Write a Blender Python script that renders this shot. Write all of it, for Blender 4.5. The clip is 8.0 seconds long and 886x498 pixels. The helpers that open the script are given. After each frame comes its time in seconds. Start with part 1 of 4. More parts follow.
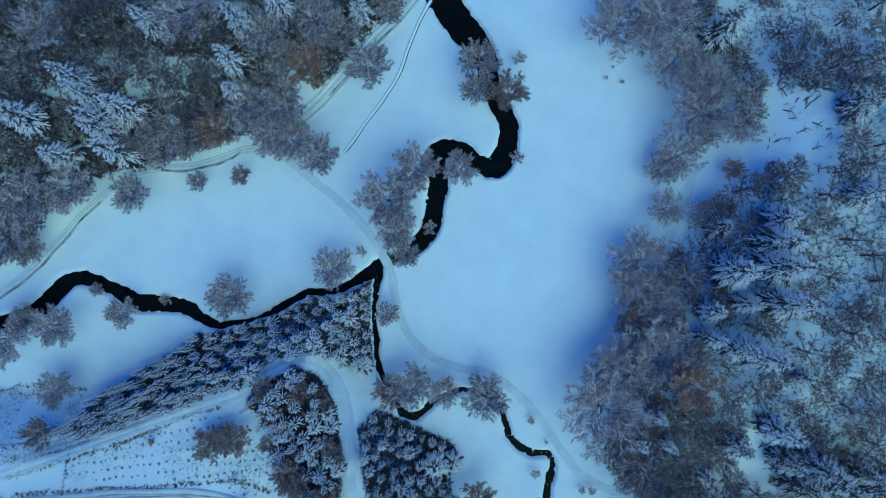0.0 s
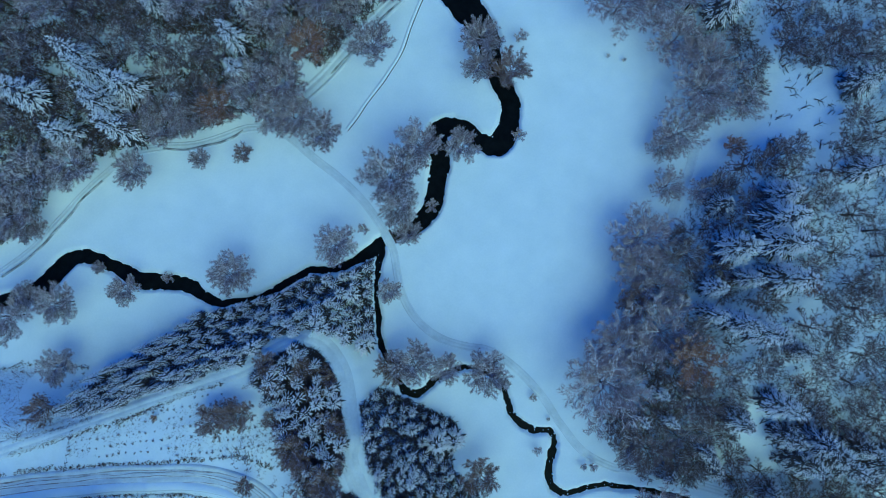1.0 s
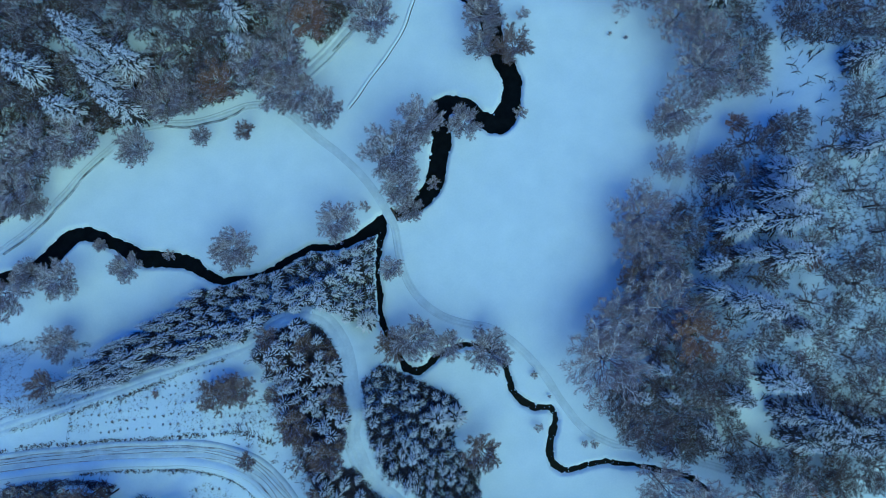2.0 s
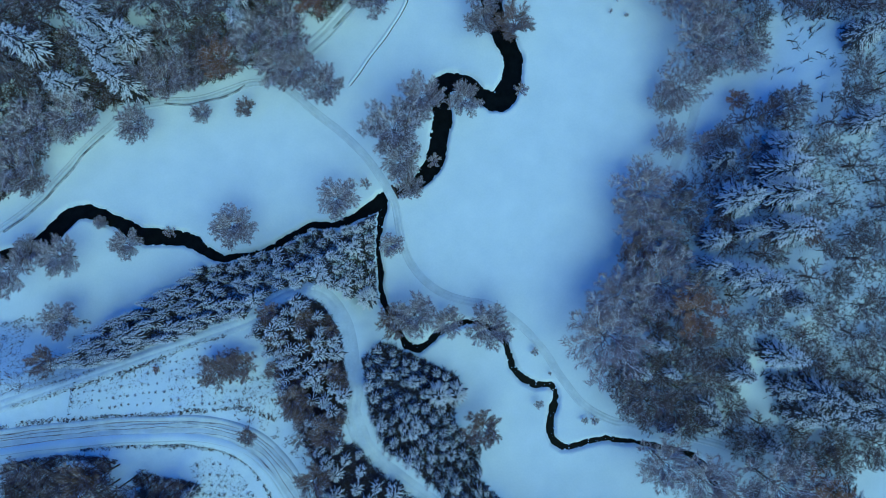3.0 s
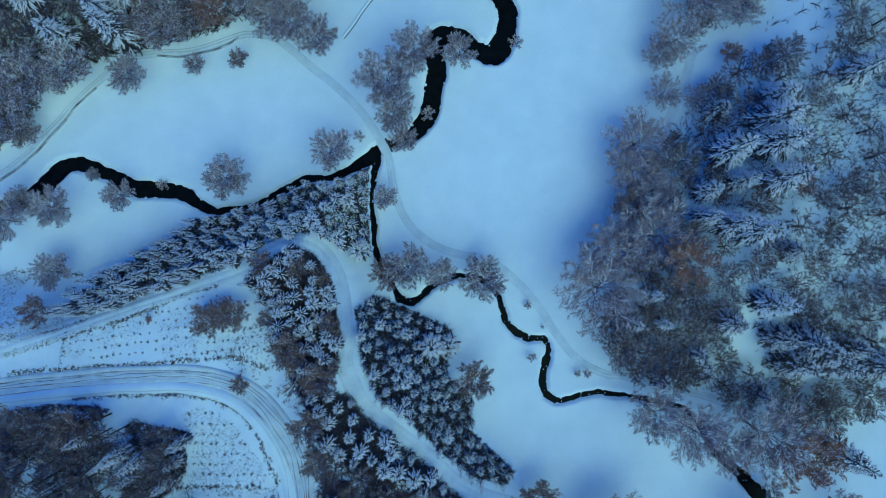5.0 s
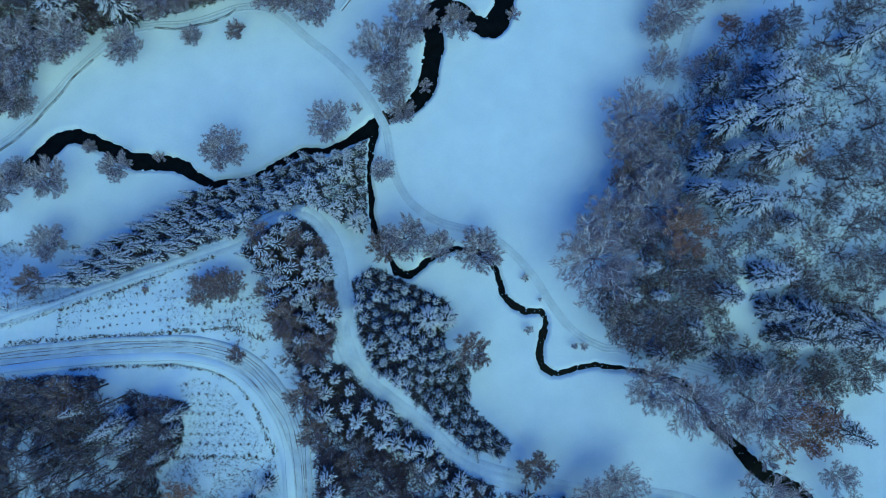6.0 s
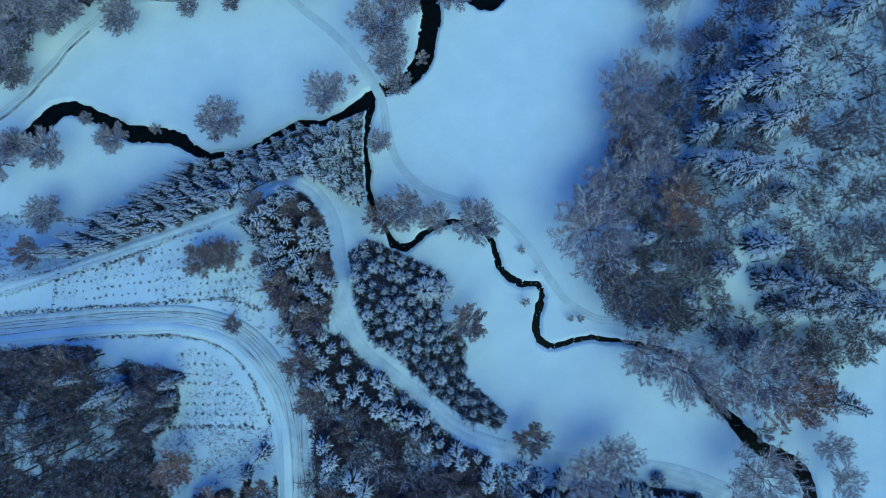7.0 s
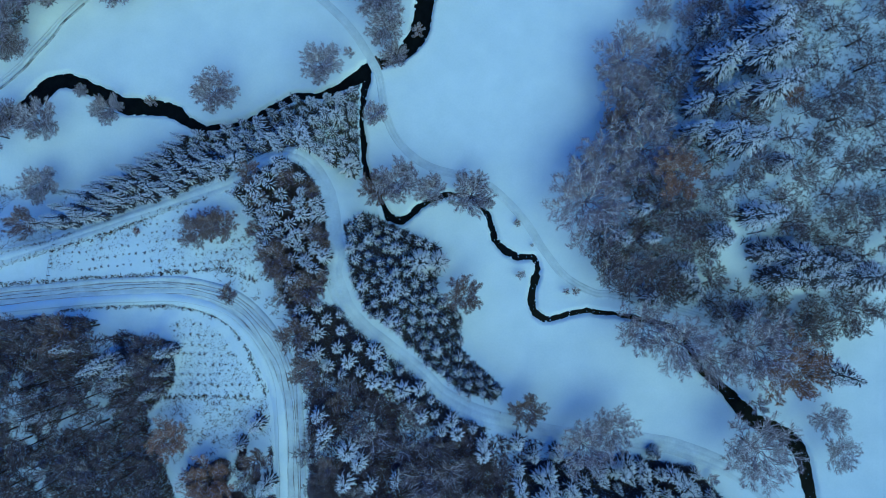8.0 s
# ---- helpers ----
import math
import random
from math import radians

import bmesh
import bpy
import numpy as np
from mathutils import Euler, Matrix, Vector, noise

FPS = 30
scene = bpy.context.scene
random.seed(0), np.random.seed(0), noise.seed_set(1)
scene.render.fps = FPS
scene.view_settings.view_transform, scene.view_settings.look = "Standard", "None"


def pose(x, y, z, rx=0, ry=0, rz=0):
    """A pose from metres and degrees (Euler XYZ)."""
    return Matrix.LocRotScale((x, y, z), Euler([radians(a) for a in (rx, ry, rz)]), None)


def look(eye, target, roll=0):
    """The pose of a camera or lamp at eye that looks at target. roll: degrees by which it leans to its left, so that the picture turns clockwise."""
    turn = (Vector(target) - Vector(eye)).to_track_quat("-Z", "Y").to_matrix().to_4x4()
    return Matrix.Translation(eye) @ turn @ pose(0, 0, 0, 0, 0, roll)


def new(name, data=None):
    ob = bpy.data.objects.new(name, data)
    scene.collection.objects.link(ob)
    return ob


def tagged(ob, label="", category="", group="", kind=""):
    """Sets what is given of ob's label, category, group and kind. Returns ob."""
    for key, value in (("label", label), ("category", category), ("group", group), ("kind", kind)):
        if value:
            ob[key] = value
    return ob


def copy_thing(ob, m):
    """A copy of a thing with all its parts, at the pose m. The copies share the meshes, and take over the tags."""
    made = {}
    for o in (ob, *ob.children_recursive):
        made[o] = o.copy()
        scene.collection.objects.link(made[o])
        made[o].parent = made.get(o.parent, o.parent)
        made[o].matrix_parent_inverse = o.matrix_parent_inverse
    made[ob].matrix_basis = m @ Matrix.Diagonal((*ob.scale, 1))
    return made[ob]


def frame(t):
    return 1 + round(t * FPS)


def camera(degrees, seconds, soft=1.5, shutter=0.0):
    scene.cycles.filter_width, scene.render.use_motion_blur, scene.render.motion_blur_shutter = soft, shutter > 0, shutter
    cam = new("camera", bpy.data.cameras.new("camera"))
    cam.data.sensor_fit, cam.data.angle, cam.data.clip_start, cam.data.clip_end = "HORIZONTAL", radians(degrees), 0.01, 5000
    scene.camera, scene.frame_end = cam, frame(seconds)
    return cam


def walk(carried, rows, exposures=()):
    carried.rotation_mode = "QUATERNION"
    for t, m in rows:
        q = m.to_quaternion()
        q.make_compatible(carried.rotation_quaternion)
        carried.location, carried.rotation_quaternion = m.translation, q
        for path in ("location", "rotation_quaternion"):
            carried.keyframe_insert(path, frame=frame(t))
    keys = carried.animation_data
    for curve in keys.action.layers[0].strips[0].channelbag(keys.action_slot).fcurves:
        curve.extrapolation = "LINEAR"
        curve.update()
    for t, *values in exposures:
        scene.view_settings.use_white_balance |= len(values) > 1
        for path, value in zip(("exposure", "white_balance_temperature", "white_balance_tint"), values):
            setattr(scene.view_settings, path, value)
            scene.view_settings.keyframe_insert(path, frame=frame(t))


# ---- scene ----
# camera: a drone that looks straight down and glides south over a winter valley
cam = camera(72.0, 8.0, soft=0.8)
ROWS = [
    (0, -0.00, -0.00, 150.00, 1.608, 1.722, 0.000),
    (0.5, -0.36, -2.46, 150.08, 1.504, 1.664, 0.001),
    (1, -0.80, -4.89, 150.07, 1.400, 1.606, -0.008),
    (1.5, -1.12, -7.36, 150.09, 1.297, 1.549, 0.014),
    (3, -1.92, -14.86, 150.09, 0.986, 1.375, 0.081),
    (3.5, -1.70, -17.41, 150.05, 0.882, 1.318, 0.139),
    (4, -1.41, -19.81, 149.97, 0.778, 1.260, 0.196),
    (4.5, -1.11, -22.38, 149.85, 0.675, 1.202, 0.259),
    (6, -0.48, -31.32, 149.64, 0.364, 1.029, 0.435),
    (6.5, -0.22, -34.44, 149.60, 0.260, 0.971, 0.480),
    (7, 0.13, -37.52, 149.63, 0.156, 0.914, 0.522),
    (7.5, 0.53, -40.58, 149.59, 0.053, 0.856, 0.575),
    (8, 0.93, -43.60, 149.60, -0.051, 0.798, 0.607),
]
EXPOSURE = -0.68
walk(cam, [(t, pose(x, y, z, rx, ry, rz)) for t, x, y, z, rx, ry, rz in ROWS], [(0.0, EXPOSURE, 3120, 18), (8.0, EXPOSURE, 3120, 18)])

# ---- world and sun ----
SUN_HEIGHT, SUN_FROM = 44.0, 148.0   # degrees above the horizon, degrees clockwise from north
world = bpy.data.worlds.new("winter_sky")
scene.world = world
world.use_nodes = True
sky = world.node_tree.nodes.new("ShaderNodeTexSky")
sky.sky_type, sky.sun_disc = "NISHITA", False
sky.sun_elevation, sky.sun_rotation = radians(SUN_HEIGHT), radians(SUN_FROM)
sky.altitude, sky.air_density, sky.dust_density, sky.ozone_density = 400, 1.0, 0.1, 8.0
back = world.node_tree.nodes["Background"]
back.inputs["Strength"].default_value = 0.094
world.node_tree.links.new(sky.outputs[0], back.inputs[0])
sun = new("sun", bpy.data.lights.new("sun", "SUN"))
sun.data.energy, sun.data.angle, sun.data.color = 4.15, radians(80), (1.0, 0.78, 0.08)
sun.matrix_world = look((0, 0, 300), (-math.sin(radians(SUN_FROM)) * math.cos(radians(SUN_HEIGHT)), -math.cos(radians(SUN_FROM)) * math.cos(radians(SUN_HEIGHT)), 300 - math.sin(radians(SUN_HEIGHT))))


# ---- materials ----
def material(name, dark, light, rough=0.8, size=1.0, fine=0.15, bump=0.0, metal=0.0, per_object=0.0, spec=0.3):
    """Two colours mixed by noise at two sizes (metres), a bump, and a difference from object to object."""
    m = bpy.data.materials.new(name)
    m.use_nodes = True
    nodes, link = m.node_tree.nodes, m.node_tree.links.new
    bsdf = nodes["Principled BSDF"]
    place = nodes.new("ShaderNodeNewGeometry")
    big, small = nodes.new("ShaderNodeTexNoise"), nodes.new("ShaderNodeTexNoise")
    big.inputs["Scale"].default_value, big.inputs["Detail"].default_value = 1 / size, 4
    small.inputs["Scale"].default_value, small.inputs["Detail"].default_value = 1 / fine, 2
    for n in (big, small):
        link(place.outputs["Position"], n.inputs["Vector"])
    add = nodes.new("ShaderNodeMath")
    add.operation, add.inputs[1].default_value = "MULTIPLY_ADD", 0.45
    link(small.outputs["Fac"], add.inputs[0])
    link(big.outputs["Fac"], add.inputs[2])
    spread = nodes.new("ShaderNodeMapRange")
    spread.inputs["From Min"].default_value, spread.inputs["From Max"].default_value = 0.45, 1.0
    link(add.outputs[0], spread.inputs["Value"])
    fac = spread.outputs[0]
    if per_object:
        info = nodes.new("ShaderNodeObjectInfo")
        more = nodes.new("ShaderNodeMath")
        more.operation, more.inputs[1].default_value = "MULTIPLY_ADD", per_object
        link(info.outputs["Random"], more.inputs[0])
        link(fac, more.inputs[2])
        fac = more.outputs[0]
    mix = nodes.new("ShaderNodeMix")
    mix.data_type = "RGBA"
    mix.inputs["A"].default_value, mix.inputs["B"].default_value = (*dark, 1), (*light, 1)
    link(fac, mix.inputs["Factor"])
    link(mix.outputs["Result"], bsdf.inputs["Base Color"])
    bsdf.inputs["Roughness"].default_value, bsdf.inputs["Metallic"].default_value = rough, metal
    bsdf.inputs["Specular IOR Level"].default_value = spec
    if bump:
        relief = nodes.new("ShaderNodeBump")
        relief.inputs["Strength"].default_value, relief.inputs["Distance"].default_value = 1.0, bump
        link(add.outputs[0], relief.inputs["Height"])
        link(relief.outputs[0], bsdf.inputs["Normal"])
    return m


SNOW = material("snow", (0.80, 0.83, 0.86), (0.90, 0.92, 0.94), 0.65, 7.0, 0.5, 0.05)
PACKED = material("packed_snow", (0.64, 0.66, 0.69), (0.82, 0.84, 0.87), 0.6, 3.0, 0.5, 0.05)
TRACK_SNOW = material("track_snow", (0.64, 0.66, 0.70), (0.82, 0.84, 0.87), 0.6, 3.0, 0.5, 0.06)
ROAD_SNOW = material("driven_snow", (0.58, 0.59, 0.61), (0.80, 0.82, 0.84), 0.6, 2.5, 0.4, 0.05)
BANK_EARTH = material("earth_bank_half_snowed", (0.035, 0.028, 0.026), (0.72, 0.74, 0.77), 0.9, 2.2, 0.35, 0.05)
TYRE = material("dirty_tyre_line", (0.16, 0.13, 0.12), (0.80, 0.80, 0.80), 0.7, 4.0, 0.5, 0.03)
BOUGH_SNOW = material("bough_snow", (0.52, 0.50, 0.53), (0.84, 0.80, 0.83), 0.7, 1.5, 0.2, per_object=0.3)
FROST = material("hoar_frost", (0.50, 0.44, 0.47), (0.80, 0.73, 0.76), 0.8, 1.2, 0.2, per_object=0.4)
BARK = material("bark", (0.035, 0.028, 0.026), (0.10, 0.08, 0.07), 0.9, 1.0, 0.1, 0.02)
DARK_TWIG = material("dark_twig_bark", (0.040, 0.031, 0.036), (0.115, 0.088, 0.098), 0.9, 1.5, 0.2, per_object=0.4)
TWIG = material("twig_bark", (0.066, 0.050, 0.058), (0.18, 0.138, 0.154), 0.9, 1.5, 0.2, per_object=0.4)
MAUVE_TWIG = material("mauve_twig_bark", (0.105, 0.082, 0.095), (0.26, 0.205, 0.225), 0.9, 1.5, 0.2, per_object=0.4)
BROWN_TWIG = material("brown_twig_bark", (0.070, 0.046, 0.040), (0.19, 0.132, 0.112), 0.9, 1.5, 0.2, per_object=0.3)
NEEDLES = material("spruce_needles", (0.030, 0.028, 0.034), (0.090, 0.080, 0.092), 0.85, 0.8, 0.15, per_object=0.4)
DRY_LEAF = material("dry_beech_leaves", (0.12, 0.062, 0.032), (0.28, 0.15, 0.08), 0.8, 0.8, 0.2, per_object=0.3)
SAPLING_TWIG = material("sapling_twig", (0.16, 0.14, 0.13), (0.42, 0.40, 0.40), 0.85, 0.5, 0.2, per_object=0.4)
DRY_GRASS = material("dry_grass", (0.055, 0.041, 0.036), (0.16, 0.122, 0.10), 0.9, 0.8, 0.2)
EARTH = material("bare_earth", (0.035, 0.028, 0.025), (0.13, 0.10, 0.085), 0.9, 1.0, 0.25, 0.05)
WATER = material("dark_brook_water", (0.004, 0.005, 0.006), (0.010, 0.011, 0.012), 0.12, 2.0, 0.6, 0.004, spec=0.03)
ICE = material("ice_crust", (0.55, 0.58, 0.62), (0.82, 0.85, 0.88), 0.5, 0.6, 0.1)


# ---- geometry helpers ----
class Shape:
    """Collects points and faces for one mesh."""

    def __init__(self):
        self.points, self.faces = [], []

    def face(self, *ps):
        n = len(self.points)
        self.points.extend(tuple(p) for p in ps)
        self.faces.append(tuple(range(n, n + len(ps))))

    def tube(self, line, radii, sides=4, cap=True):
        """A tapered branch along a line of points."""
        n, rings = len(self.points), len(line)
        for k, (p, r) in enumerate(zip(line, radii)):
            along = (line[min(k + 1, rings - 1)] - line[max(k - 1, 0)]).normalized()
            side = along.cross(Vector((0.3, 0.2, 1)) if abs(along.z) < 0.9 else Vector((1, 0.1, 0))).normalized()
            other = along.cross(side)
            for s in range(sides):
                a = 2 * math.pi * s / sides
                self.points.append(tuple(p + r * (math.cos(a) * side + math.sin(a) * other)))
        for k in range(rings - 1):
            for s in range(sides):
                a, b = n + k * sides + s, n + k * sides + (s + 1) % sides
                self.faces.append((a, b, b + sides, a + sides))
        if cap:
            self.faces.append(tuple(n + (rings - 1) * sides + s for s in range(sides)))

    def mesh(self, name, *mats, soft=False):
        me = bpy.data.meshes.new(name)
        me.from_pydata(self.points, [], self.faces)
        for m in mats:
            me.materials.append(m)
        if soft:
            me.polygons.foreach_set("use_smooth", [True] * len(me.polygons))
        me.update()
        return me


def part(name, shape, mat, parent, label="", soft=False):
    ob = new(name, shape.mesh(name, mat, soft=soft))
    ob.parent = parent
    if label:
        tagged(ob, label)
    return ob


def smooth(t):
    t = np.clip(t, 0.0, 1.0)
    return t * t * (3 - 2 * t)


def lattice(x, y, seed):
    n = np.sin(x * 127.1 + y * 311.7 + seed * 74.7) * 43758.5453
    return n - np.floor(n)


def value_noise(x, y, size, seed=0):
    """Smooth noise from -1 to 1 with features of that size in metres."""
    x, y = np.asarray(x) / size, np.asarray(y) / size
    i, j = np.floor(x), np.floor(y)
    u, v = smooth(x - i), smooth(y - j)
    a, b = lattice(i, j, seed), lattice(i + 1, j, seed)
    c_, d = lattice(i, j + 1, seed), lattice(i + 1, j + 1, seed)
    return 2 * ((a * (1 - u) + b * u) * (1 - v) + (c_ * (1 - u) + d * u) * v) - 1


def line_distance(x, y, line):
    """Distance of every point to a polyline, and the third value of the line there (0 where it has none)."""
    best, third = np.full(x.shape, 1e9), np.zeros(x.shape)
    for p, q in zip(line, line[1:]):
        dx, dy = q[0] - p[0], q[1] - p[1]
        s = np.clip(((x - p[0]) * dx + (y - p[1]) * dy) / (dx * dx + dy * dy), 0, 1)
        d = np.hypot(x - p[0] - s * dx, y - p[1] - s * dy)
        near = d < best
        best = np.where(near, d, best)
        if len(p) > 2:
            third = np.where(near, p[2] + s * (q[2] - p[2]), third)
    return best, third


def inside(x, y, ring):
    odd = np.zeros(x.shape, bool)
    for p, q in zip(ring, ring[1:] + ring[:1]):
        if p[1] != q[1]:
            cross = (p[1] > y) != (q[1] > y)
            odd ^= cross & (x < (q[0] - p[0]) * (y - p[1]) / (q[1] - p[1]) + p[0])
    return odd


# the feet of the three slopes round the valley floor, and far corners that close each hill
EAST_FOOT = [(20, 120), (34, 57), (50, 46), (49, 33), (45, 22), (44, 10), (37, -12), (31, -25), (29, -35), (33, -48), (45, -56), (68, -64), (90, -68), (125, -66), (400, -60)]
EAST_HILL = EAST_FOOT + [(3000, -60), (3000, 3000), (20, 3000)]
SOUTH_FOOT = [(-400, -29), (-125, -28), (-97, -31), (-81, -25), (-63, -17), (-36, -8), (-24, -5), (-23, -12), (-23, -23), (-18, -33), (-8, -40), (2, -52), (4, -60), (8, -68), (17, -77), (24, -87), (40, -95), (60, -104), (84, -116), (130, -155)]
SOUTH_HILL = SOUTH_FOOT + [(400, -3000), (-3000, -3000), (-3000, -29)]
NORTH_FOOT = [(-400, -10), (-116, -4), (-103, 4), (-88, 22), (-62, 30), (-46, 29), (-35, 38), (-24, 51), (-13, 64), (-4, 120)]
NORTH_HILL = NORTH_FOOT + [(-4, 3000), (-3000, 3000), (-3000, -10)]


def base_z(x, y):
    """Height of the land before the brook has cut its bed."""
    z = np.zeros(np.shape(x))
    for foot, ring, rise, width, slope in ((EAST_FOOT, EAST_HILL, 8.0, 40.0, 0.13), (SOUTH_FOOT, SOUTH_HILL, 9.0, 15.0, 0.10), (NORTH_FOOT, NORTH_HILL, 5.0, 24.0, 0.10)):
        d, _ = line_distance(x, y, foot)
        d = np.where(inside(x, y, ring), np.minimum(d, 90.0), 0.0)
        z = z + rise * smooth(d / width) + slope * np.maximum(d - 10.0, 0.0)
    # unseen ridges added east and south to block low sun and sky light
    return z + 100.0 * smooth((x - 108.0) / 140.0) + 70.0 * smooth((-112.0 - y) / 130.0)


# ---- the brook: x, y and width of the water ----
BROOK_MAIN = [
    (-6.5, 74.9, 8.3), (-6.2, 69.2, 8.1), (-4.1, 66.3, 7.8), (-1.6, 62, 7.5), (3.6, 55.6, 7), (6.3, 50.6, 5.8),
    (7.2, 44.9, 5), (8.9, 40.7, 4.7), (11.3, 36.4, 4.7), (11.7, 32.2, 5), (10.8, 27.8, 5.3), (8.5, 24.3, 5.3),
    (5.4, 24.7, 4.4), (2.6, 26.7, 4.4), (-0.6, 28.9, 4.4), (-3.9, 29.2, 4.7), (-6.7, 27, 5.6), (-6, 23.2, 5.1),
    (-5.6, 19.7, 5), (-6.7, 14.8, 4.3), (-7.2, 10.9, 4.7), (-8.8, 7.6, 4.2), (-10.9, 4.8, 3.6), (-14.5, 2.7, 2.8),
    (-17.6, 1.6, 2.5), (-20.7, 0.2, 2.8),
]
BROOK_WEST = [
    (-20.7, 0.2, 2.8), (-22.5, -1.6, 3.1), (-26, -3.6, 2.5), (-30.2, -5.8, 1.9), (-34.4, -6.5, 1.8), (-37.9, -6.4, 1.9),
    (-41.4, -8.2, 1.9), (-45, -10.3, 1.7), (-48.5, -12.1, 1.5), (-52.7, -13.5, 1.4), (-56.9, -14.2, 1.4), (-60.5, -14.8, 1.8),
    (-63.3, -13.8, 2.4), (-65.2, -12.4, 3.1), (-67.6, -10.8, 3.3), (-71.2, -9.7, 3.8), (-75.5, -9.4, 4.3), (-79.8, -9, 4.3),
    (-83.4, -7.6, 3.8), (-87, -5.7, 3.5), (-89.9, -4.5, 3.2), (-92.8, -3.4, 3.8), (-97.1, -3.2, 3.6), (-100.4, -4.8, 4.3),
    (-102.8, -7.6, 4.7), (-105.6, -10.4, 4.7), (-109.9, -12.6, 3.9), (-115.7, -14.3, 3.6), (-124.3, -16.8, 3.9),
]
BROOK_STREAM = [
    (-20.1, -1.2, 1.7), (-20.8, -4.7, 1.4), (-21.5, -8.2, 1.3), (-21.6, -12.3, 1.3), (-21.1, -17.9, 1.4), (-20.6, -23.4, 1.4),
    (-19.5, -26.9, 1.4), (-17.5, -30.3, 1.4), (-15.7, -33.7, 1.5), (-14.5, -36.1, 2.1), (-11.3, -36.9, 2.4), (-9.2, -35.5, 1.5),
    (-7.1, -33.4, 1.3), (-4.4, -31.9, 1.3), (-1.2, -30.7, 1.3), (2.5, -30.3, 1.1), (6, -31.3, 1.1), (8.7, -34, 1.3),
    (10.5, -37.2, 1.4), (11.4, -41.1, 1.5), (14.2, -44.2, 1.7), (17.6, -45.4, 1.7), (21, -45.6, 1.7), (22.2, -48.4, 1.5),
    (21.4, -51.8, 1.7),
]
BROOK_LOWER = [
    (21.5, -52.2, 1.7), (20.7, -55.8, 1.7), (21.6, -59.3, 1.7), (23.8, -60.7, 1.5), (26.8, -60.3, 1.3), (30.3, -59.3, 1.3),
    (34.4, -58.6, 1.3), (39.2, -59.1, 1.3), (44, -59.7, 1.4), (48.9, -60.8, 1.4), (53.7, -61.8, 1.4), (57.1, -64, 1.4),
    (59.5, -67.5, 1.5), (62, -71.9, 1.7), (65.1, -75.3, 1.8), (68.2, -77.3, 2.6), (71, -80.7, 3.3), (74.5, -84.1, 3.6),
    (78.6, -86.6, 3.9), (83.4, -88.8, 3.9), (86.6, -92.2, 3.6), (88, -97, 3.5), (89.3, -103.2, 3.3), (89.8, -110.1, 3.3),
]
BROOK = (BROOK_MAIN, BROOK_WEST, BROOK_STREAM + BROOK_LOWER[:1], BROOK_LOWER)
WATER_LEVEL = -0.75


def rounded(line, step=1.0):
    """A smooth curve (Catmull-Rom) through the points of a line, about step metres apart."""
    out = []
    pts = [line[0]] + list(line) + [line[-1]]
    for a, b, c, d in zip(pts, pts[1:], pts[2:], pts[3:]):
        a, b, c, d = (np.array(p, float) for p in (a, b, c, d))
        n = max(1, int(np.hypot(*(c - b)[:2]) / step))
        for k in range(n):
            t = k / n
            out.append(0.5 * (2 * b + (c - a) * t + (2 * a - 5 * b + 4 * c - d) * t ** 2 + (3 * b - a - 3 * c + d) * t ** 3))
    out.append(np.array(line[-1], float))
    return out


BROOK_LINES = [rounded(line, 1.5) for line in BROOK]


def bank_distance(x, y):
    """Distance to the water's edge, below zero on the water."""
    best = np.full(np.shape(x), 1e9)
    for line in BROOK_LINES:
        d, w = line_distance(x, y, line)
        best = np.minimum(best, d - 0.5 * w)
    return best + 0.25 * value_noise(x, y, 2.3, 3) + 0.27 * value_noise(x, y, 0.95, 4)


def land_z(x, y, carve=True):
    """Height of the snow-covered land."""
    x, y = np.asarray(x, float), np.asarray(y, float)
    z = base_z(x, y)
    bank = bank_distance(x, y)
    z = z * smooth((bank - 0.5) / 7.0)
    z = z + 0.16 * value_noise(x, y, 13.0, 1) + 0.05 * value_noise(x, y, 3.1, 2)
    hilly = smooth(base_z(x, y) / 4.0)
    z = z + hilly * (0.5 * value_noise(x, y, 9.0, 5) + 0.12 * value_noise(x, y, 2.0, 6))
    if carve:
        z = z + 0.05 * np.exp(-((bank - 1.0) / 0.6) ** 2)
        z = z - 1.5 * smooth((0.55 - bank) / 1.1)
    return z


def land(x, y, carve=True):
    return float(land_z(np.array([x]), np.array([y]), carve)[0])


# ---- ground: one sheet, fine over the valley, coarse towards the horizon ----
def axis(low, high, step):
    mid = np.arange(low, high + step, step)
    far = np.cumsum(step * 1.28 ** np.arange(1, 27))
    return np.concatenate([low - far[::-1], mid, mid[-1] + far])


def grid_mesh(name, xs, ys, height, mat):
    gx, gy = np.meshgrid(xs, ys)
    gz = height(gx.ravel(), gy.ravel())
    n, w = gx.size, len(xs)
    me = bpy.data.meshes.new(name)
    me.vertices.add(n)
    me.vertices.foreach_set("co", np.stack([gx.ravel(), gy.ravel(), gz], 1).ravel())
    i = (np.arange(len(ys) - 1)[:, None] * w + np.arange(w - 1)[None, :]).ravel()
    quads = np.stack([i, i + 1, i + 1 + w, i + w], 1).astype(np.int32)
    me.loops.add(quads.size)
    me.loops.foreach_set("vertex_index", quads.ravel())
    me.polygons.add(len(quads))
    me.polygons.foreach_set("loop_start", np.arange(0, quads.size, 4, dtype=np.int32))
    me.polygons.foreach_set("use_smooth", np.ones(len(quads), bool))
    me.materials.append(mat)
    me.update(calc_edges=True)
    return me


ground = tagged(new("ground", grid_mesh("ground", axis(-122, 110, 0.53), axis(-108, 68, 0.53), land_z, SNOW)),
                "snow-covered valley floor and wooded slopes", "ground", kind="structure")


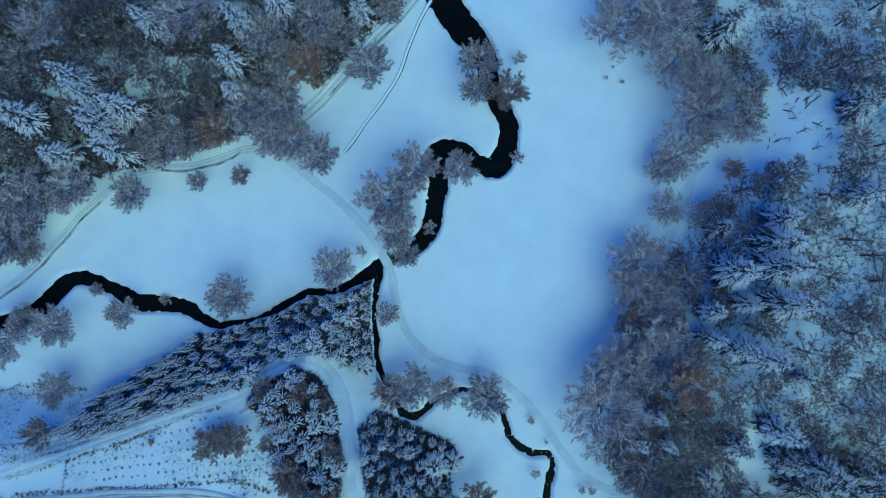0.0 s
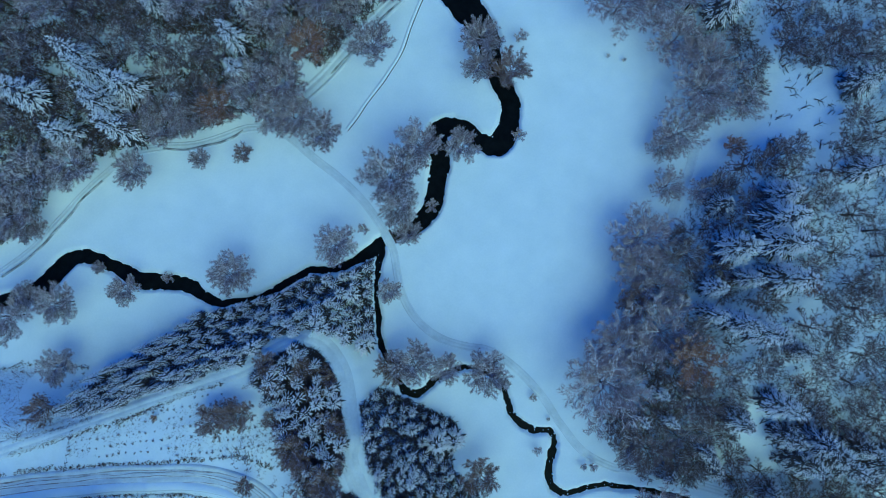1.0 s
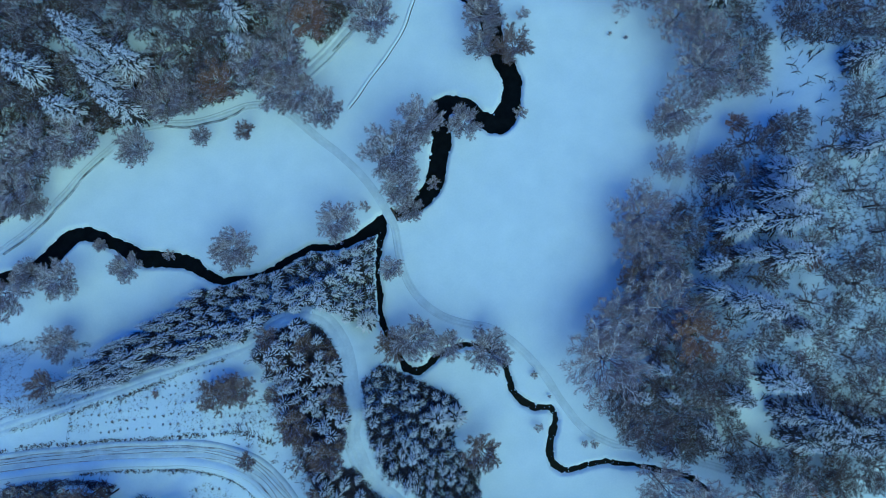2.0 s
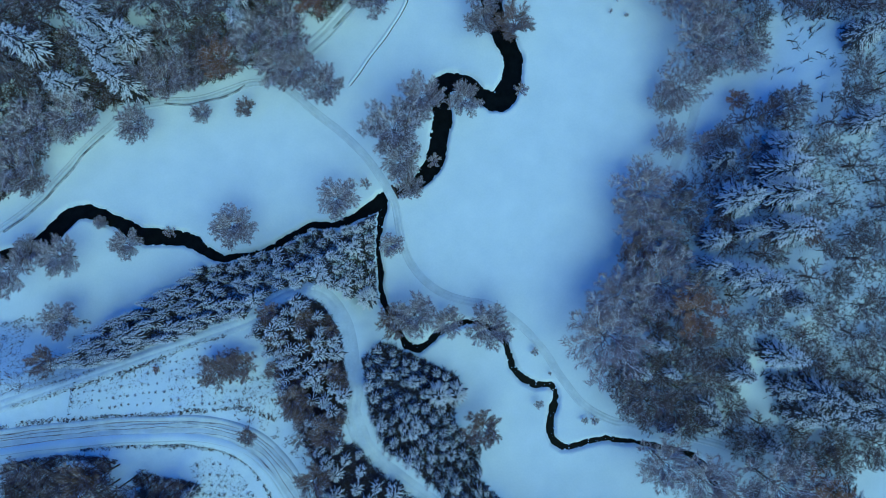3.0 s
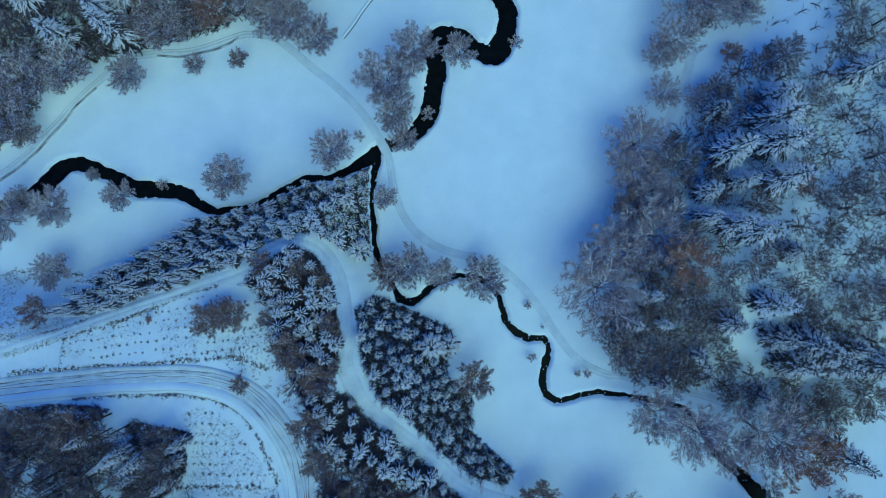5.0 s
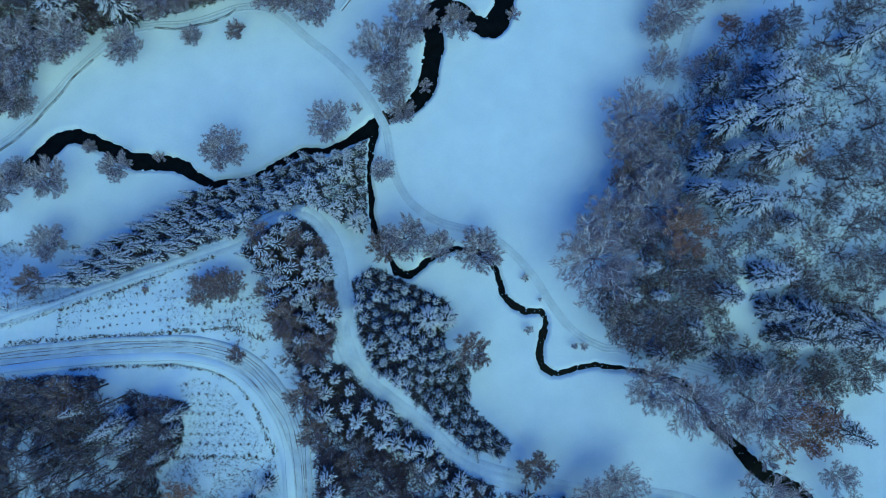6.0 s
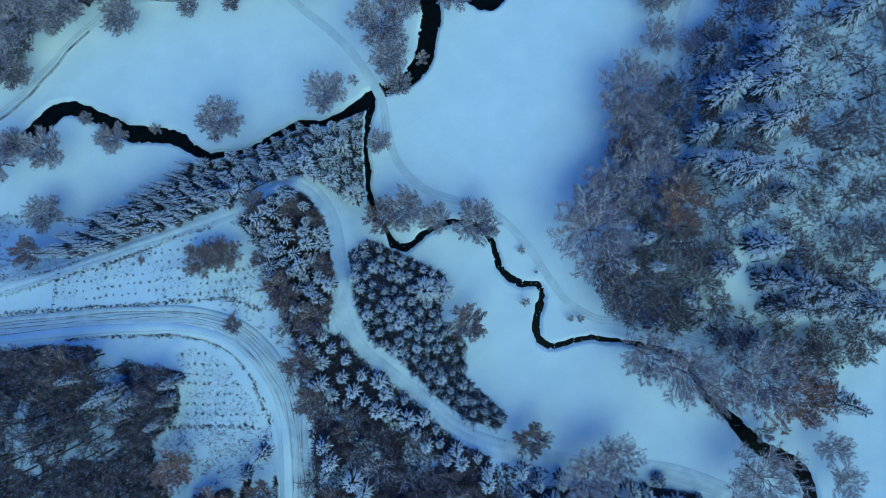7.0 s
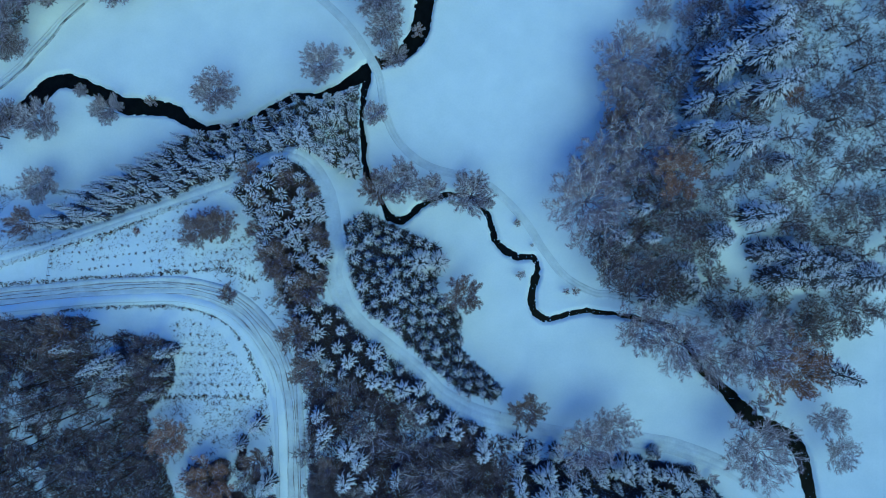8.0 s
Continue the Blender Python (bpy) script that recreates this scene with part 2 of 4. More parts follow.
def water_sheet():
    s, cell = Shape(), 2.0
    gx, gy = np.meshgrid(np.arange(-130, 120, cell), np.arange(-122, 86, cell))
    near = bank_distance(gx.ravel() + cell / 2, gy.ravel() + cell / 2).reshape(gx.shape) < 3.0
    index = {}
    for j, i in zip(*np.nonzero(near)):
        corner = []
        for a, b in ((i, j), (i + 1, j), (i + 1, j + 1), (i, j + 1)):
            if (a, b) not in index:
                index[a, b] = len(s.points)
                s.points.append((-130 + a * cell, -122 + b * cell, WATER_LEVEL))
            corner.append(index[a, b])
        s.faces.append(tuple(corner))
    return tagged(new("water", s.mesh("water", WATER)), "black slow water of a winding open brook", "brook", kind="structure")


water_sheet()


# ---- paths and roads: strips with wheel ruts and raised edges ----
def strip(name, line, profile, mat, label, category, lift=0.05, wobble=0.0, kind="structure", seed=11):
    """profile: (offset across, height) from the left edge to the right one."""
    pts = rounded(line, 0.8)
    s, n = Shape(), len(profile)
    px = np.array([p[0] for p in pts])
    py = np.array([p[1] for p in pts])
    tx, ty = np.gradient(px), np.gradient(py)
    size = np.hypot(tx, ty)
    nx, ny = -ty / size, tx / size
    for off, up in profile:
        x = px + nx * (off + wobble * value_noise(px, py, 5.0, seed))
        y = py + ny * (off + wobble * value_noise(px, py, 5.0, seed))
        z = land_z(x, y, False) + up + lift
        s.points.extend(zip(x.tolist(), y.tolist(), z.tolist()))
    m = len(pts)
    for k in range(n - 1):
        for i in range(m - 1):
            a = k * m + i
            s.faces.append((a, a + m, a + m + 1, a + 1))
    return tagged(new(name, s.mesh(name, mat, soft=True)), label, category, kind=kind)


def rut_profile(width, rut, depth, edge):
    h = width / 2
    return [(h + 0.8, -0.25), (h + 0.3, edge - 0.05), (h, edge), (h - 0.25, edge), (rut + 0.35, 0.0), (rut + 0.15, -depth), (rut - 0.15, -depth), (rut - 0.35, 0.02),
            (0.0, 0.04), (0.35 - rut, 0.02), (0.15 - rut, -depth), (-0.15 - rut, -depth), (-0.35 - rut, 0.0), (0.25 - h, edge), (-h, edge), (-h - 0.3, edge - 0.05), (-h - 0.8, -0.25)]


PATH_WEST = [
    (-121.6, -10.5), (-115.8, -6.9), (-107.3, -0.5), (-101.6, 5.6), (-95.9, 11.8), (-90.2, 17.2),
    (-83.1, 22.6), (-74.5, 24.4), (-65.9, 25.1), (-58.8, 27.4), (-53.1, 29), (-46.7, 28.6),
    (-41.7, 25.5), (-36, 20.5), (-30.3, 16.2), (-24.7, 10.5), (-20.7, 5.1), (-17.9, -0.1),
    (-16.8, -4), (-15.9, -9), (-14, -14.7), (-10.5, -19.6), (-5.5, -23.2), (0.3, -25),
    (5.7, -25.9), (10.4, -28.5),
]
PATH_EAST = [
    (10.4, -28.5), (15.2, -32.6), (19.8, -38), (23.2, -43.4), (27.4, -48.8), (31.6, -52.1),
    (36.4, -54.3), (39.2, -54.4), (45.4, -55.7), (53.6, -57.6), (61.7, -59.7), (70, -62.8),
]
BANK_LINE = [
    (-7.6, 66.3), (-9.3, 63.5), (-11.4, 59.3), (-14.2, 52.2), (-16.3, 46.5), (-19.1, 42.3),
    (-21.9, 38.5), (-25.4, 33.6), (-29.2, 28.5),
]
NORTH_TRACK = [
    (-10, 69.2), (-13.5, 64.7), (-17.8, 59.8), (-23.4, 54), (-28.3, 48.5), (-33.3, 42.7),
    (-38.2, 38.2), (-43.1, 33.7), (-47.4, 29.5),
]
FOREST_TRACK_WEST = [
    (-115.1, -50.8), (-107.4, -48.2), (-99.6, -45.6), (-90.7, -42.5), (-81.2, -39.3), (-73.2, -36.4),
    (-65.1, -33.7), (-58.4, -31.4), (-50.5, -28.6), (-46.7, -25.8), (-42.9, -23.5), (-38.3, -22.1),
    (-33.9, -23.6), (-30.9, -27.2), (-28.9, -31.2), (-27.8, -35.6), (-26.8, -40.5), (-25.8, -45.2),
]
FOREST_TRACK_EAST = [
    (-25.8, -45.2), (-26.2, -49.1), (-25, -53), (-22.7, -58.1), (-18.8, -62.6), (-13, -67.1),
    (-6.4, -72.3), (-1.2, -77.5), (5.4, -81.5), (12.2, -84.3), (20.8, -87.4), (29.2, -89),
    (37.5, -89.5), (47.2, -90), (56.8, -91.7), (67.7, -95.7), (77.3, -101.9), (84.1, -110.1),
]
ROAD = [
    (-113.2, -58.1), (-102.9, -56.9), (-89.8, -55.5), (-76.6, -54.3), (-63.3, -53.7), (-55.4, -54.5),
    (-48.8, -56.7), (-43, -61.4), (-38.6, -67.7), (-36, -74.7), (-35, -82.2), (-34.6, -89.8),
    (-34.2, -99.8), (-34, -109.6),
]
ROAD_SHOULDER = [
    (-110.4, -60.4), (-102.7, -59.4), (-89.7, -57.7), (-69.8, -56.1), (-59.2, -56.6), (-51.3, -59),
    (-44.8, -64.6), (-40.8, -70.9), (-38.5, -77.2), (-37.3, -84.7), (-36.5, -99.7), (-36.2, -108.4),
]
strip("path", PATH_WEST + PATH_EAST[1:], [(1.3, -0.28), (0.9, -0.03), (0.7, 0.02), (0.58, -0.04), (0.34, -0.04), (0.2, 0.02), (0.0, 0.03), (-0.2, 0.02), (-0.34, -0.04), (-0.58, -0.04), (-0.7, 0.02), (-0.9, -0.03), (-1.3, -0.28)], PACKED, "snowy farm track with two wheel ruts across the meadow", "path", 0.11, 0.1)
strip("path", [(47.5, -1.5), (49.1, 3.6), (51.5, 9.5), (54.8, 18.1), (56.5, 24.5)], [(1.4, -0.25), (0.9, 0.02), (0.7, 0.0), (0.5, -0.06), (-0.5, -0.06), (-0.7, 0.0), (-0.9, 0.02), (-1.4, -0.25)], PACKED, "faint snowed-in footpath climbing into the wood", "path", 0.10, 0.15)
strip("path", NORTH_TRACK, rut_profile(2.8, 0.75, 0.06, 0.06), PACKED, "snow-covered woodland track beside a dark bank", "path", 0.10, 0.15)
strip("road", FOREST_TRACK_WEST + FOREST_TRACK_EAST[1:], rut_profile(3.2, 0.75, 0.06, 0.0), TRACK_SNOW, "snowed-in forest road curving through young spruces", "road", 0.12, 0.1)
strip("road", ROAD, [(3.2, -0.3), (2.8, 0.25), (2.3, 0.10), (1.9, 0.0), (1.7, -0.07), (1.3, -0.07), (1.1, 0.0), (0.6, 0.02), (0.45, -0.05), (0.1, -0.06), (-0.1, 0.0),
                     (-0.8, 0.0), (-1.0, -0.07), (-1.4, -0.07), (-1.6, 0.0), (-2.2, 0.08), (-2.7, 0.28), (-3.2, -0.3)], ROAD_SNOW, "ploughed country road with brown tyre lines in the snow", "road", 0.14, 0.12)
strip("verge", ROAD_SHOULDER, [(1.9, -0.3), (1.2, 0.22), (0.3, 0.34), (-0.6, 0.26), (-1.6, -0.3)], SNOW, "smooth bright snow bank along the road", "verge", 0.06, 0.15)
strip("bank", BANK_LINE, [(0.8, -0.2), (0.45, 0.06), (0.1, 0.14), (-0.15, 0.1), (-0.3, -0.25)], SNOW, "narrow raised snow-covered bank along a ditch", "bank", 0.03, 0.12)
strip("ditch", [(x + 0.55, y - 0.3) for x, y in BANK_LINE], [(0.2, -0.1), (0.08, 0.02), (-0.06, 0.02), (-0.18, -0.1)], EARTH, "dark line of an open ditch in the snow", "ditch", 0.03, 0.2)

for k, (off, half) in enumerate(((-1.7, 0.15), (-0.8, 0.06), (0.5, 0.07), (1.2, 0.05), (1.85, 0.13))):
    strip("tyre_line", ROAD, [(off + half + 0.06, -0.03), (off + half, 0.012), (off - half, 0.012), (off - half - 0.06, -0.03)], TYRE, "brownish tyre line worn into the road snow", "tyre line", 0.15, 0.3, seed=31 + k)
for edge_line in ([
    (-115.8, -8), (-107.5, -1.9), (-101.3, 4.4), (-95.6, 10.8), (-90.5, 16.1),
], [
    (-75.2, 23.8), (-65.9, 24.1), (-58.8, 26.4), (-54.8, 28.3),
], [
    (-16.4, 60), (-22.7, 53.4), (-27.6, 48.1), (-32.8, 42.4),
]):
    strip("bank", edge_line, [(0.42, -0.2), (0.26, 0.08), (0.0, 0.14), (-0.2, 0.08), (-0.36, -0.2)], BANK_EARTH, "low dark earth bank beside the track", "bank", 0.08, 0.35)


def bridge():
    """The deck that carries the farm track over the brook."""
    thing = tagged(new("footbridge"), "small snow-covered bridge carrying the farm track over the brook", "bridge")
    x, y = -17.8, 1.4
    way = radians(-62)
    thing.matrix_world = pose(x, y, land(x, y, False) - 0.02, 0, 0, math.degrees(way))
    deck = Shape()
    a = [Vector((-2.8, -0.8, -0.45)), Vector((2.8, -0.8, -0.45)), Vector((2.8, 0.8, -0.45)), Vector((-2.8, 0.8, -0.45))]
    b = [p + Vector((0, 0, 0.45)) for p in a]
    deck.face(*a[::-1])
    deck.face(*b)
    for k in range(4):
        deck.face(a[k], a[(k + 1) % 4], b[(k + 1) % 4], b[k])
    part("deck", deck, EARTH, thing, "dark timber deck under the snow")


bridge()


# ---- plants ----
rnd = random.Random(7)


def spread_dir(r, up=0.0):
    a = r.uniform(0, 2 * math.pi)
    return Vector((math.cos(a), math.sin(a), up)).normalized()


def bare_tree(name, label, seed, high=10.0, wide=5.0, limbs=10, tips=100, twigs=28, clear=0.25, frost=0.3, leaves=0, bark=TWIG, group="", category="tree", lined=0.3, stout=1.0):
    """A leafless broadleaf tree: a trunk that forks into winding limbs, side branches along each limb, and fans of fine twigs, with hoar frost on
    limbs and outer twigs, and dry leaves where it keeps them. clear: the share of the height below the crown."""
    r = random.Random(seed)
    thing = tagged(new(name), label, category, group)
    trunk, crown, rime, leaf = Shape(), Shape(), Shape(), Shape()
    foot_z, deep = high * clear, high * (1 - clear)
    lean = Vector((r.uniform(-0.3, 0.3), r.uniform(-0.3, 0.3), 0))
    spine = [Vector((0, 0, -0.4)), Vector((0, 0, foot_z)) + lean * 0.3, Vector((0, 0, foot_z + 0.35 * deep)) + lean * 0.7, Vector((0, 0, foot_z + 0.75 * deep)) + lean]
    girth = 0.008 * high + 0.02
    trunk.tube(spine, [girth * 1.35, girth, girth * 0.7, girth * 0.25], 6)
    lobes = [r.uniform(0.88, 1.08) for _ in range(7)]
    up = Vector((0, 0, 1))

    def reach(a):
        k = (a / (2 * math.pi) % 1.0) * 7
        i = int(k)
        return wide * (lobes[i % 7] * (1 - k + i) + lobes[(i + 1) % 7] * (k - i))

    def side_of(along):
        side = along.cross(up)
        return side.normalized() if side.length > 0.01 else Vector((1, 0, 0))

    def turned(way, angle, climb):
        c, s = math.cos(angle), math.sin(angle)
        return Vector((way.x * c - way.y * s, way.x * s + way.y * c, way.z * 0.6 + climb)).normalized()

    def rimed(line, widths):
        for p, q, w0, w1 in zip(line, line[1:], widths, widths[1:]):
            side = side_of(q - p)
            rime.face(p - side * w0 + up * (w0 + 0.01), p + side * w0 + up * (w0 + 0.01), q + side * w1 + up * (w1 + 0.01), q - side * w1 + up * (w1 + 0.01))

    def spray(line, count, rim):
        """Fine twigs that fan out along a branch."""
        for t in range(count):
            u = r.random() ** 0.8 * (len(line) - 1.001)
            i = int(u)
            p, q = line[i], line[i + 1]
            way = turned((q - p).normalized(), r.choice((-1, 1)) * r.uniform(0.2, 1.1), r.uniform(-0.25, 0.4))
            foot = p.lerp(q, u - i)
            size = wide * r.uniform(0.06, 0.15)
            turn = (side_of(way) + Vector((0, 0, r.uniform(-0.5, 0.5)))).normalized() * r.uniform(0.017, 0.031)
            out = rime if r.random() < frost * (0.5 + rim) else crown
            out.face(foot - turn, foot + turn, foot + way * size)
            if size > 0.1 * wide:
                fork = foot + way * size * 0.45
                out.face(fork - turn * 0.7, fork + turn * 0.7, fork + turned(way, r.choice((-1, 1)) * 0.6, 0.1) * size * 0.6)
            for _ in range(leaves):
                c = foot + way * size * r.random() + spread_dir(r) * 0.15
                u1, u2 = spread_dir(r, r.uniform(-0.4, 0.4)) * 0.13, spread_dir(r, r.uniform(-0.4, 0.4)) * 0.13
                leaf.face(c - u1, c + u2, c + u1, c - u2)

    each = max(3, round(tips / limbs))
    for k in range(limbs):
        a = 2 * math.pi * (k * 0.618 + r.uniform(-0.06, 0.06))
        f = (k + 0.5) / limbs
        base = spine[1].lerp(spine[3], 0.85 * f)
        span = reach(a) * (0.95 - 0.6 * f ** 1.6)
        climb = foot_z + deep * (0.34 + 0.62 * math.sqrt(max(0.0, 1 - (span / (1.12 * wide)) ** 2))) * r.uniform(0.9, 1.02) - base.z
        line, sway, phase = [base], r.uniform(0.04, 0.11) * span * r.choice((-1, 1)), r.uniform(0, 2)
        out, across = Vector((math.cos(a), math.sin(a), 0)), Vector((-math.sin(a), math.cos(a), 0))
        for s in range(1, 7):
            u = s / 6
            line.append(base + out * span * u ** 1.15 + up * climb * u ** 0.7 + across * sway * math.sin(phase + 4.5 * u) + spread_dir(r) * 0.02 * wide * u)
        widths = [girth * (0.75 - 0.35 * f) * (1 - 0.85 * s / 6) + 0.012 for s in range(7)]
        crown.tube(line, widths, 3, False)
        if r.random() < lined:
            rimed(line, [(w * 0.3 + 0.014) * stout for w in widths])
        for b in range(each):
            u = (0.15 + 0.85 * ((b + r.random()) / each) ** 0.75) * 5.99
            i = int(u)
            p, q = line[i], line[i + 1]
            start = p.lerp(q, u - i)
            way = turned((q - p).normalized(), (1 if b % 2 else -1) * r.uniform(0.45, 1.05), r.uniform(-0.05, 0.3))
            length = wide * r.uniform(0.24, 0.46) * (1.1 - 0.4 * u / 6)
            tip = start + way * length
            edge = reach(math.atan2(tip.y, tip.x)) * r.uniform(0.95, 1.08)
            far = math.hypot(tip.x, tip.y)
            if far > edge:
                tip.x, tip.y = tip.x * edge / far, tip.y * edge / far
            mid = start.lerp(tip, 0.5) + side_of(way) * r.uniform(-0.12, 0.12) * length + up * 0.04 * length
            branch = [start, mid, tip]
            crown.tube(branch, [0.027 * stout, 0.019 * stout, 0.009 * stout], 3, False)
            if r.random() < lined * 0.85:
                rimed(branch, [0.024 * stout, 0.019 * stout, 0.010 * stout])
            spray(branch, twigs, min(1.0, far / wide))
    part("trunk", trunk, BARK, thing, soft=True)
    tagged(part("crown", crown, bark, thing), kind="stuff")
    if rime.faces:
        tagged(part("frost", rime, FROST, thing, "white hoar frost on the limbs and outer twigs"), kind="stuff")
    if leaf.faces:
        tagged(part("leaves", leaf, DRY_LEAF, thing, "withered rust-brown leaves"), kind="stuff")
    return thing


def spruce(name, label, seed, high=16.0, wide=4.0, tiers=14, boughs=8, fingers=5, snow=0.85, bare_below=0.15, slim=1.0, snow_from=0.1, snow_wide=1.0, full=0.85, group=""):
    """A spruce with tiers of drooping boughs, each with several fingers, and snow lying on them. bare_below: tiers kept
    dark for shade.
    """
    r = random.Random(seed)
    thing = tagged(new(name), label, "spruce", group)
    trunk, green, white = Shape(), Shape(), Shape()
    trunk.tube([Vector((0, 0, -0.4)), Vector((0, 0, high * 0.5)), Vector((0, 0, high))], [0.015 * high, 0.010 * high, 0.015], 6)

    def finger(base, end, width, with_snow):
        along = end - base
        side = along.cross(Vector((0, 0, 1)))
        side = side.normalized() if side.length > 0.01 else Vector((1, 0, 0))
        mid = base.lerp(end, 0.66) + Vector((0, 0, 0.05 * along.length))
        low = Vector((0, 0, -0.5 * width))
        n = len(green.points)
        leafy = width * (0.65 if with_snow else 1.0)
        green.points.extend(tuple(p) for p in (base, mid - side * leafy + low, mid + side * leafy + low, end, mid + Vector((0, 0, 0.2 * width))))
        green.faces.extend([(n, n + 1, n + 4), (n, n + 4, n + 2), (n + 3, n + 4, n + 1), (n + 3, n + 2, n + 4), (n, n + 2, n + 3, n + 1)])
        if with_snow:
            w, up = width * snow_wide * r.uniform(0.85, 1.15), Vector((0, 0, 0.22 * width + 0.03))
            a, b = base.lerp(end, r.uniform(snow_from, snow_from + 0.25)) + up, base.lerp(end, r.uniform(0.98, 1.08)) + up * 0.8
            m = base.lerp(end, 0.6 + 0.25 * snow_from) + Vector((0, 0, 0.04 * along.length)) + up
            n = len(white.points)
            tip, high_mid = Vector((0, 0, 0.25 * w)), m + Vector((0, 0, 0.4 * w))
            white.points.extend(tuple(p) for p in (a, m - side * w, m + side * w, b - side * 0.5 * w, b + side * 0.5 * w, high_mid, b + tip))
            white.faces.extend([(n, n + 1, n + 5), (n, n + 5, n + 2), (n + 1, n + 3, n + 6, n + 5), (n + 5, n + 6, n + 4, n + 2), (n + 3, n + 4, n + 6)])

    for k in range(tiers):
        u = (k + r.uniform(0, 0.5)) / tiers
        z = high * (0.10 + 0.88 * u)
        reach = wide * ((1 - u) ** full * 0.95 + 0.05 * (1 - u)) * r.uniform(0.9, 1.05)
        count = max(5, round(boughs * (1 - 0.4 * u)))
        start = 2.4 * k + r.uniform(-0.2, 0.2)
        for b in range(count):
            a = start + 2 * math.pi * (b + r.uniform(-0.2, 0.2)) / count
            out = Vector((math.cos(a), math.sin(a), 0))
            length = reach * r.uniform(0.78, 1.1) + 0.12
            base = Vector((0, 0, z))
            drop = length * (0.42 - 0.8 * u ** 1.5)
            end = base + out * length - Vector((0, 0, drop))
            width = (0.035 * wide + 0.035 * length) * slim
            # no snow on the lowest tiers: their dark boughs stand in for shade
            laden = u > bare_below and r.random() < snow
            if u <= bare_below:
                width *= 1.15
                length *= 0.76
                end = base + out * length - Vector((0, 0, drop))
            finger(base + out * length * 0.12, end, width, laden and r.random() < snow)
            for f in range(fingers - 1):
                s = 0.28 + 0.6 * (f // 2 + 0.6 * r.random()) / max(1.0, (fingers - 1) / 2)
                foot = base.lerp(end, min(s, 0.9))
                turn = (1 if f % 2 else -1) * r.uniform(0.45, 0.8)
                way = Vector((math.cos(a + turn), math.sin(a + turn), -0.4 + 0.7 * u))
                finger(foot, foot + way * length * r.uniform(0.22, 0.34) * (1.25 - 0.6 * s), width * 0.72, laden and r.random() < snow)
    part("trunk", trunk, BARK, thing, soft=True)
    tagged(part("needle_foliage", green, NEEDLES, thing, "dark green needle boughs"), kind="stuff")
    tagged(part("snow", white, BOUGH_SNOW, thing, "fresh snow lying on the boughs"), kind="stuff")
    return thing


PATTERNS = []


def pattern(thing, high, wide):
    """Keeps a plant as a pattern: copies are set from it, and it stands in for the first of them."""
    thing["high"], thing["wide"] = high, wide
    PATTERNS.append(thing)
    return thing


USED = set()


def plant(choices, x, y, wide, high, label="", sink=0.1):
    """Sets a plant of that crown radius and height on the ground."""
    thing = rnd.choice(choices)
    sx, sz = wide / thing["wide"], high / thing["high"]
    m = pose(x, y, land(x, y) - sink, 0, 0, rnd.uniform(0, 360)) @ Matrix.Diagonal((sx, sx, sz, 1))
    if thing.name in USED:
        ob = copy_thing(thing, m)
        if label:
            tagged(ob, label)
        return ob
    USED.add(thing.name)
    thing.matrix_basis = m
    if label:
        tagged(thing, label)
    return thing


FROSTED = [pattern(bare_tree("bare_tree", "leafless grey brookside tree with frosted twigs in the snow", 10 + k, 10, 5, 17, 280, 38, frost=0.24, lined=0.75, stout=1.0, group="trees along the brook"), 10, 5) for k in range(4)]
EDGE_TREE = [pattern(bare_tree("bare_tree", "slight leafless mauve-grey tree at the edge of the wood", 110 + k, 10, 5, 15, 200, 26, frost=0.17, lined=0.4, stout=0.95, bark=MAUVE_TWIG, group="woodland trees"), 10, 5) for k in range(4)]
GREY = [pattern(bare_tree("bare_tree", "leafless grey-brown woodland tree lightly dusted with frost", 20 + k, 12, 5, 13, 180, 28, clear=0.35, frost=0.07, lined=(0.1, 0.75)[k % 2], bark=DARK_TWIG, group="woodland trees"), 12, 5) for k in range(4)]
BROWN = [pattern(bare_tree("bare_tree", "leafless reddish-brown tree with hardly any frost", 30 + k, 9, 5, 15, 230, 38, clear=0.15, frost=0.06, lined=0.35, bark=BROWN_TWIG, group="brown trees"), 9, 5) for k in range(2)]
BEECH = [pattern(bare_tree("beech_tree", "beech with withered rust-brown leaves and frosted twigs", 40 + k, 11, 5, 13, 160, 22, clear=0.25, frost=0.22, lined=0.8, leaves=1, bark=BROWN_TWIG, group="beeches"), 11, 5) for k in range(2)]
SLENDER = [pattern(bare_tree("slender_tree", "tall thin leafless forest tree with a dark straight trunk", 50 + k, 15, 3, 9, 72, 16, clear=0.55, frost=0.05, lined=0.1, bark=DARK_TWIG, group="forest trees"), 15, 3) for k in range(3)]
LIMBED = [pattern(bare_tree("bare_tree", "large leafless tree with pale spreading limbs", 65 + k, 13, 5, 16, 170, 8, clear=0.2, frost=0.10, lined=0.3, stout=1.45, bark=TWIG, group="woodland trees"), 13, 5) for k in range(2)]
SHRUB = [pattern(bare_tree("shrub", "small leafless shrub standing in the snow", 60 + k, 3, 2, 9, 120, 26, clear=0.03, frost=0.4, bark=BROWN_TWIG, group="shrubs", category="shrub"), 3, 2) for k in range(2)]
SPRUCE = [pattern(spruce("spruce", "tall dark spruce with snow on its drooping boughs", 70 + k, 16, 4, 16, 11, 6, snow=0.92, slim=0.56, snow_from=0.25, full=0.7, group="tall spruces"), 16, 4) for k in range(3)]
DARK_SPRUCE = [pattern(spruce("spruce", "tall dark green spruce with snow only on the bough tips", 75 + k, 16, 4, 13, 11, 7, snow=0.84, slim=0.66, snow_from=0.25, snow_wide=0.66, full=0.75, group="tall spruces"), 16, 4) for k in range(2)]
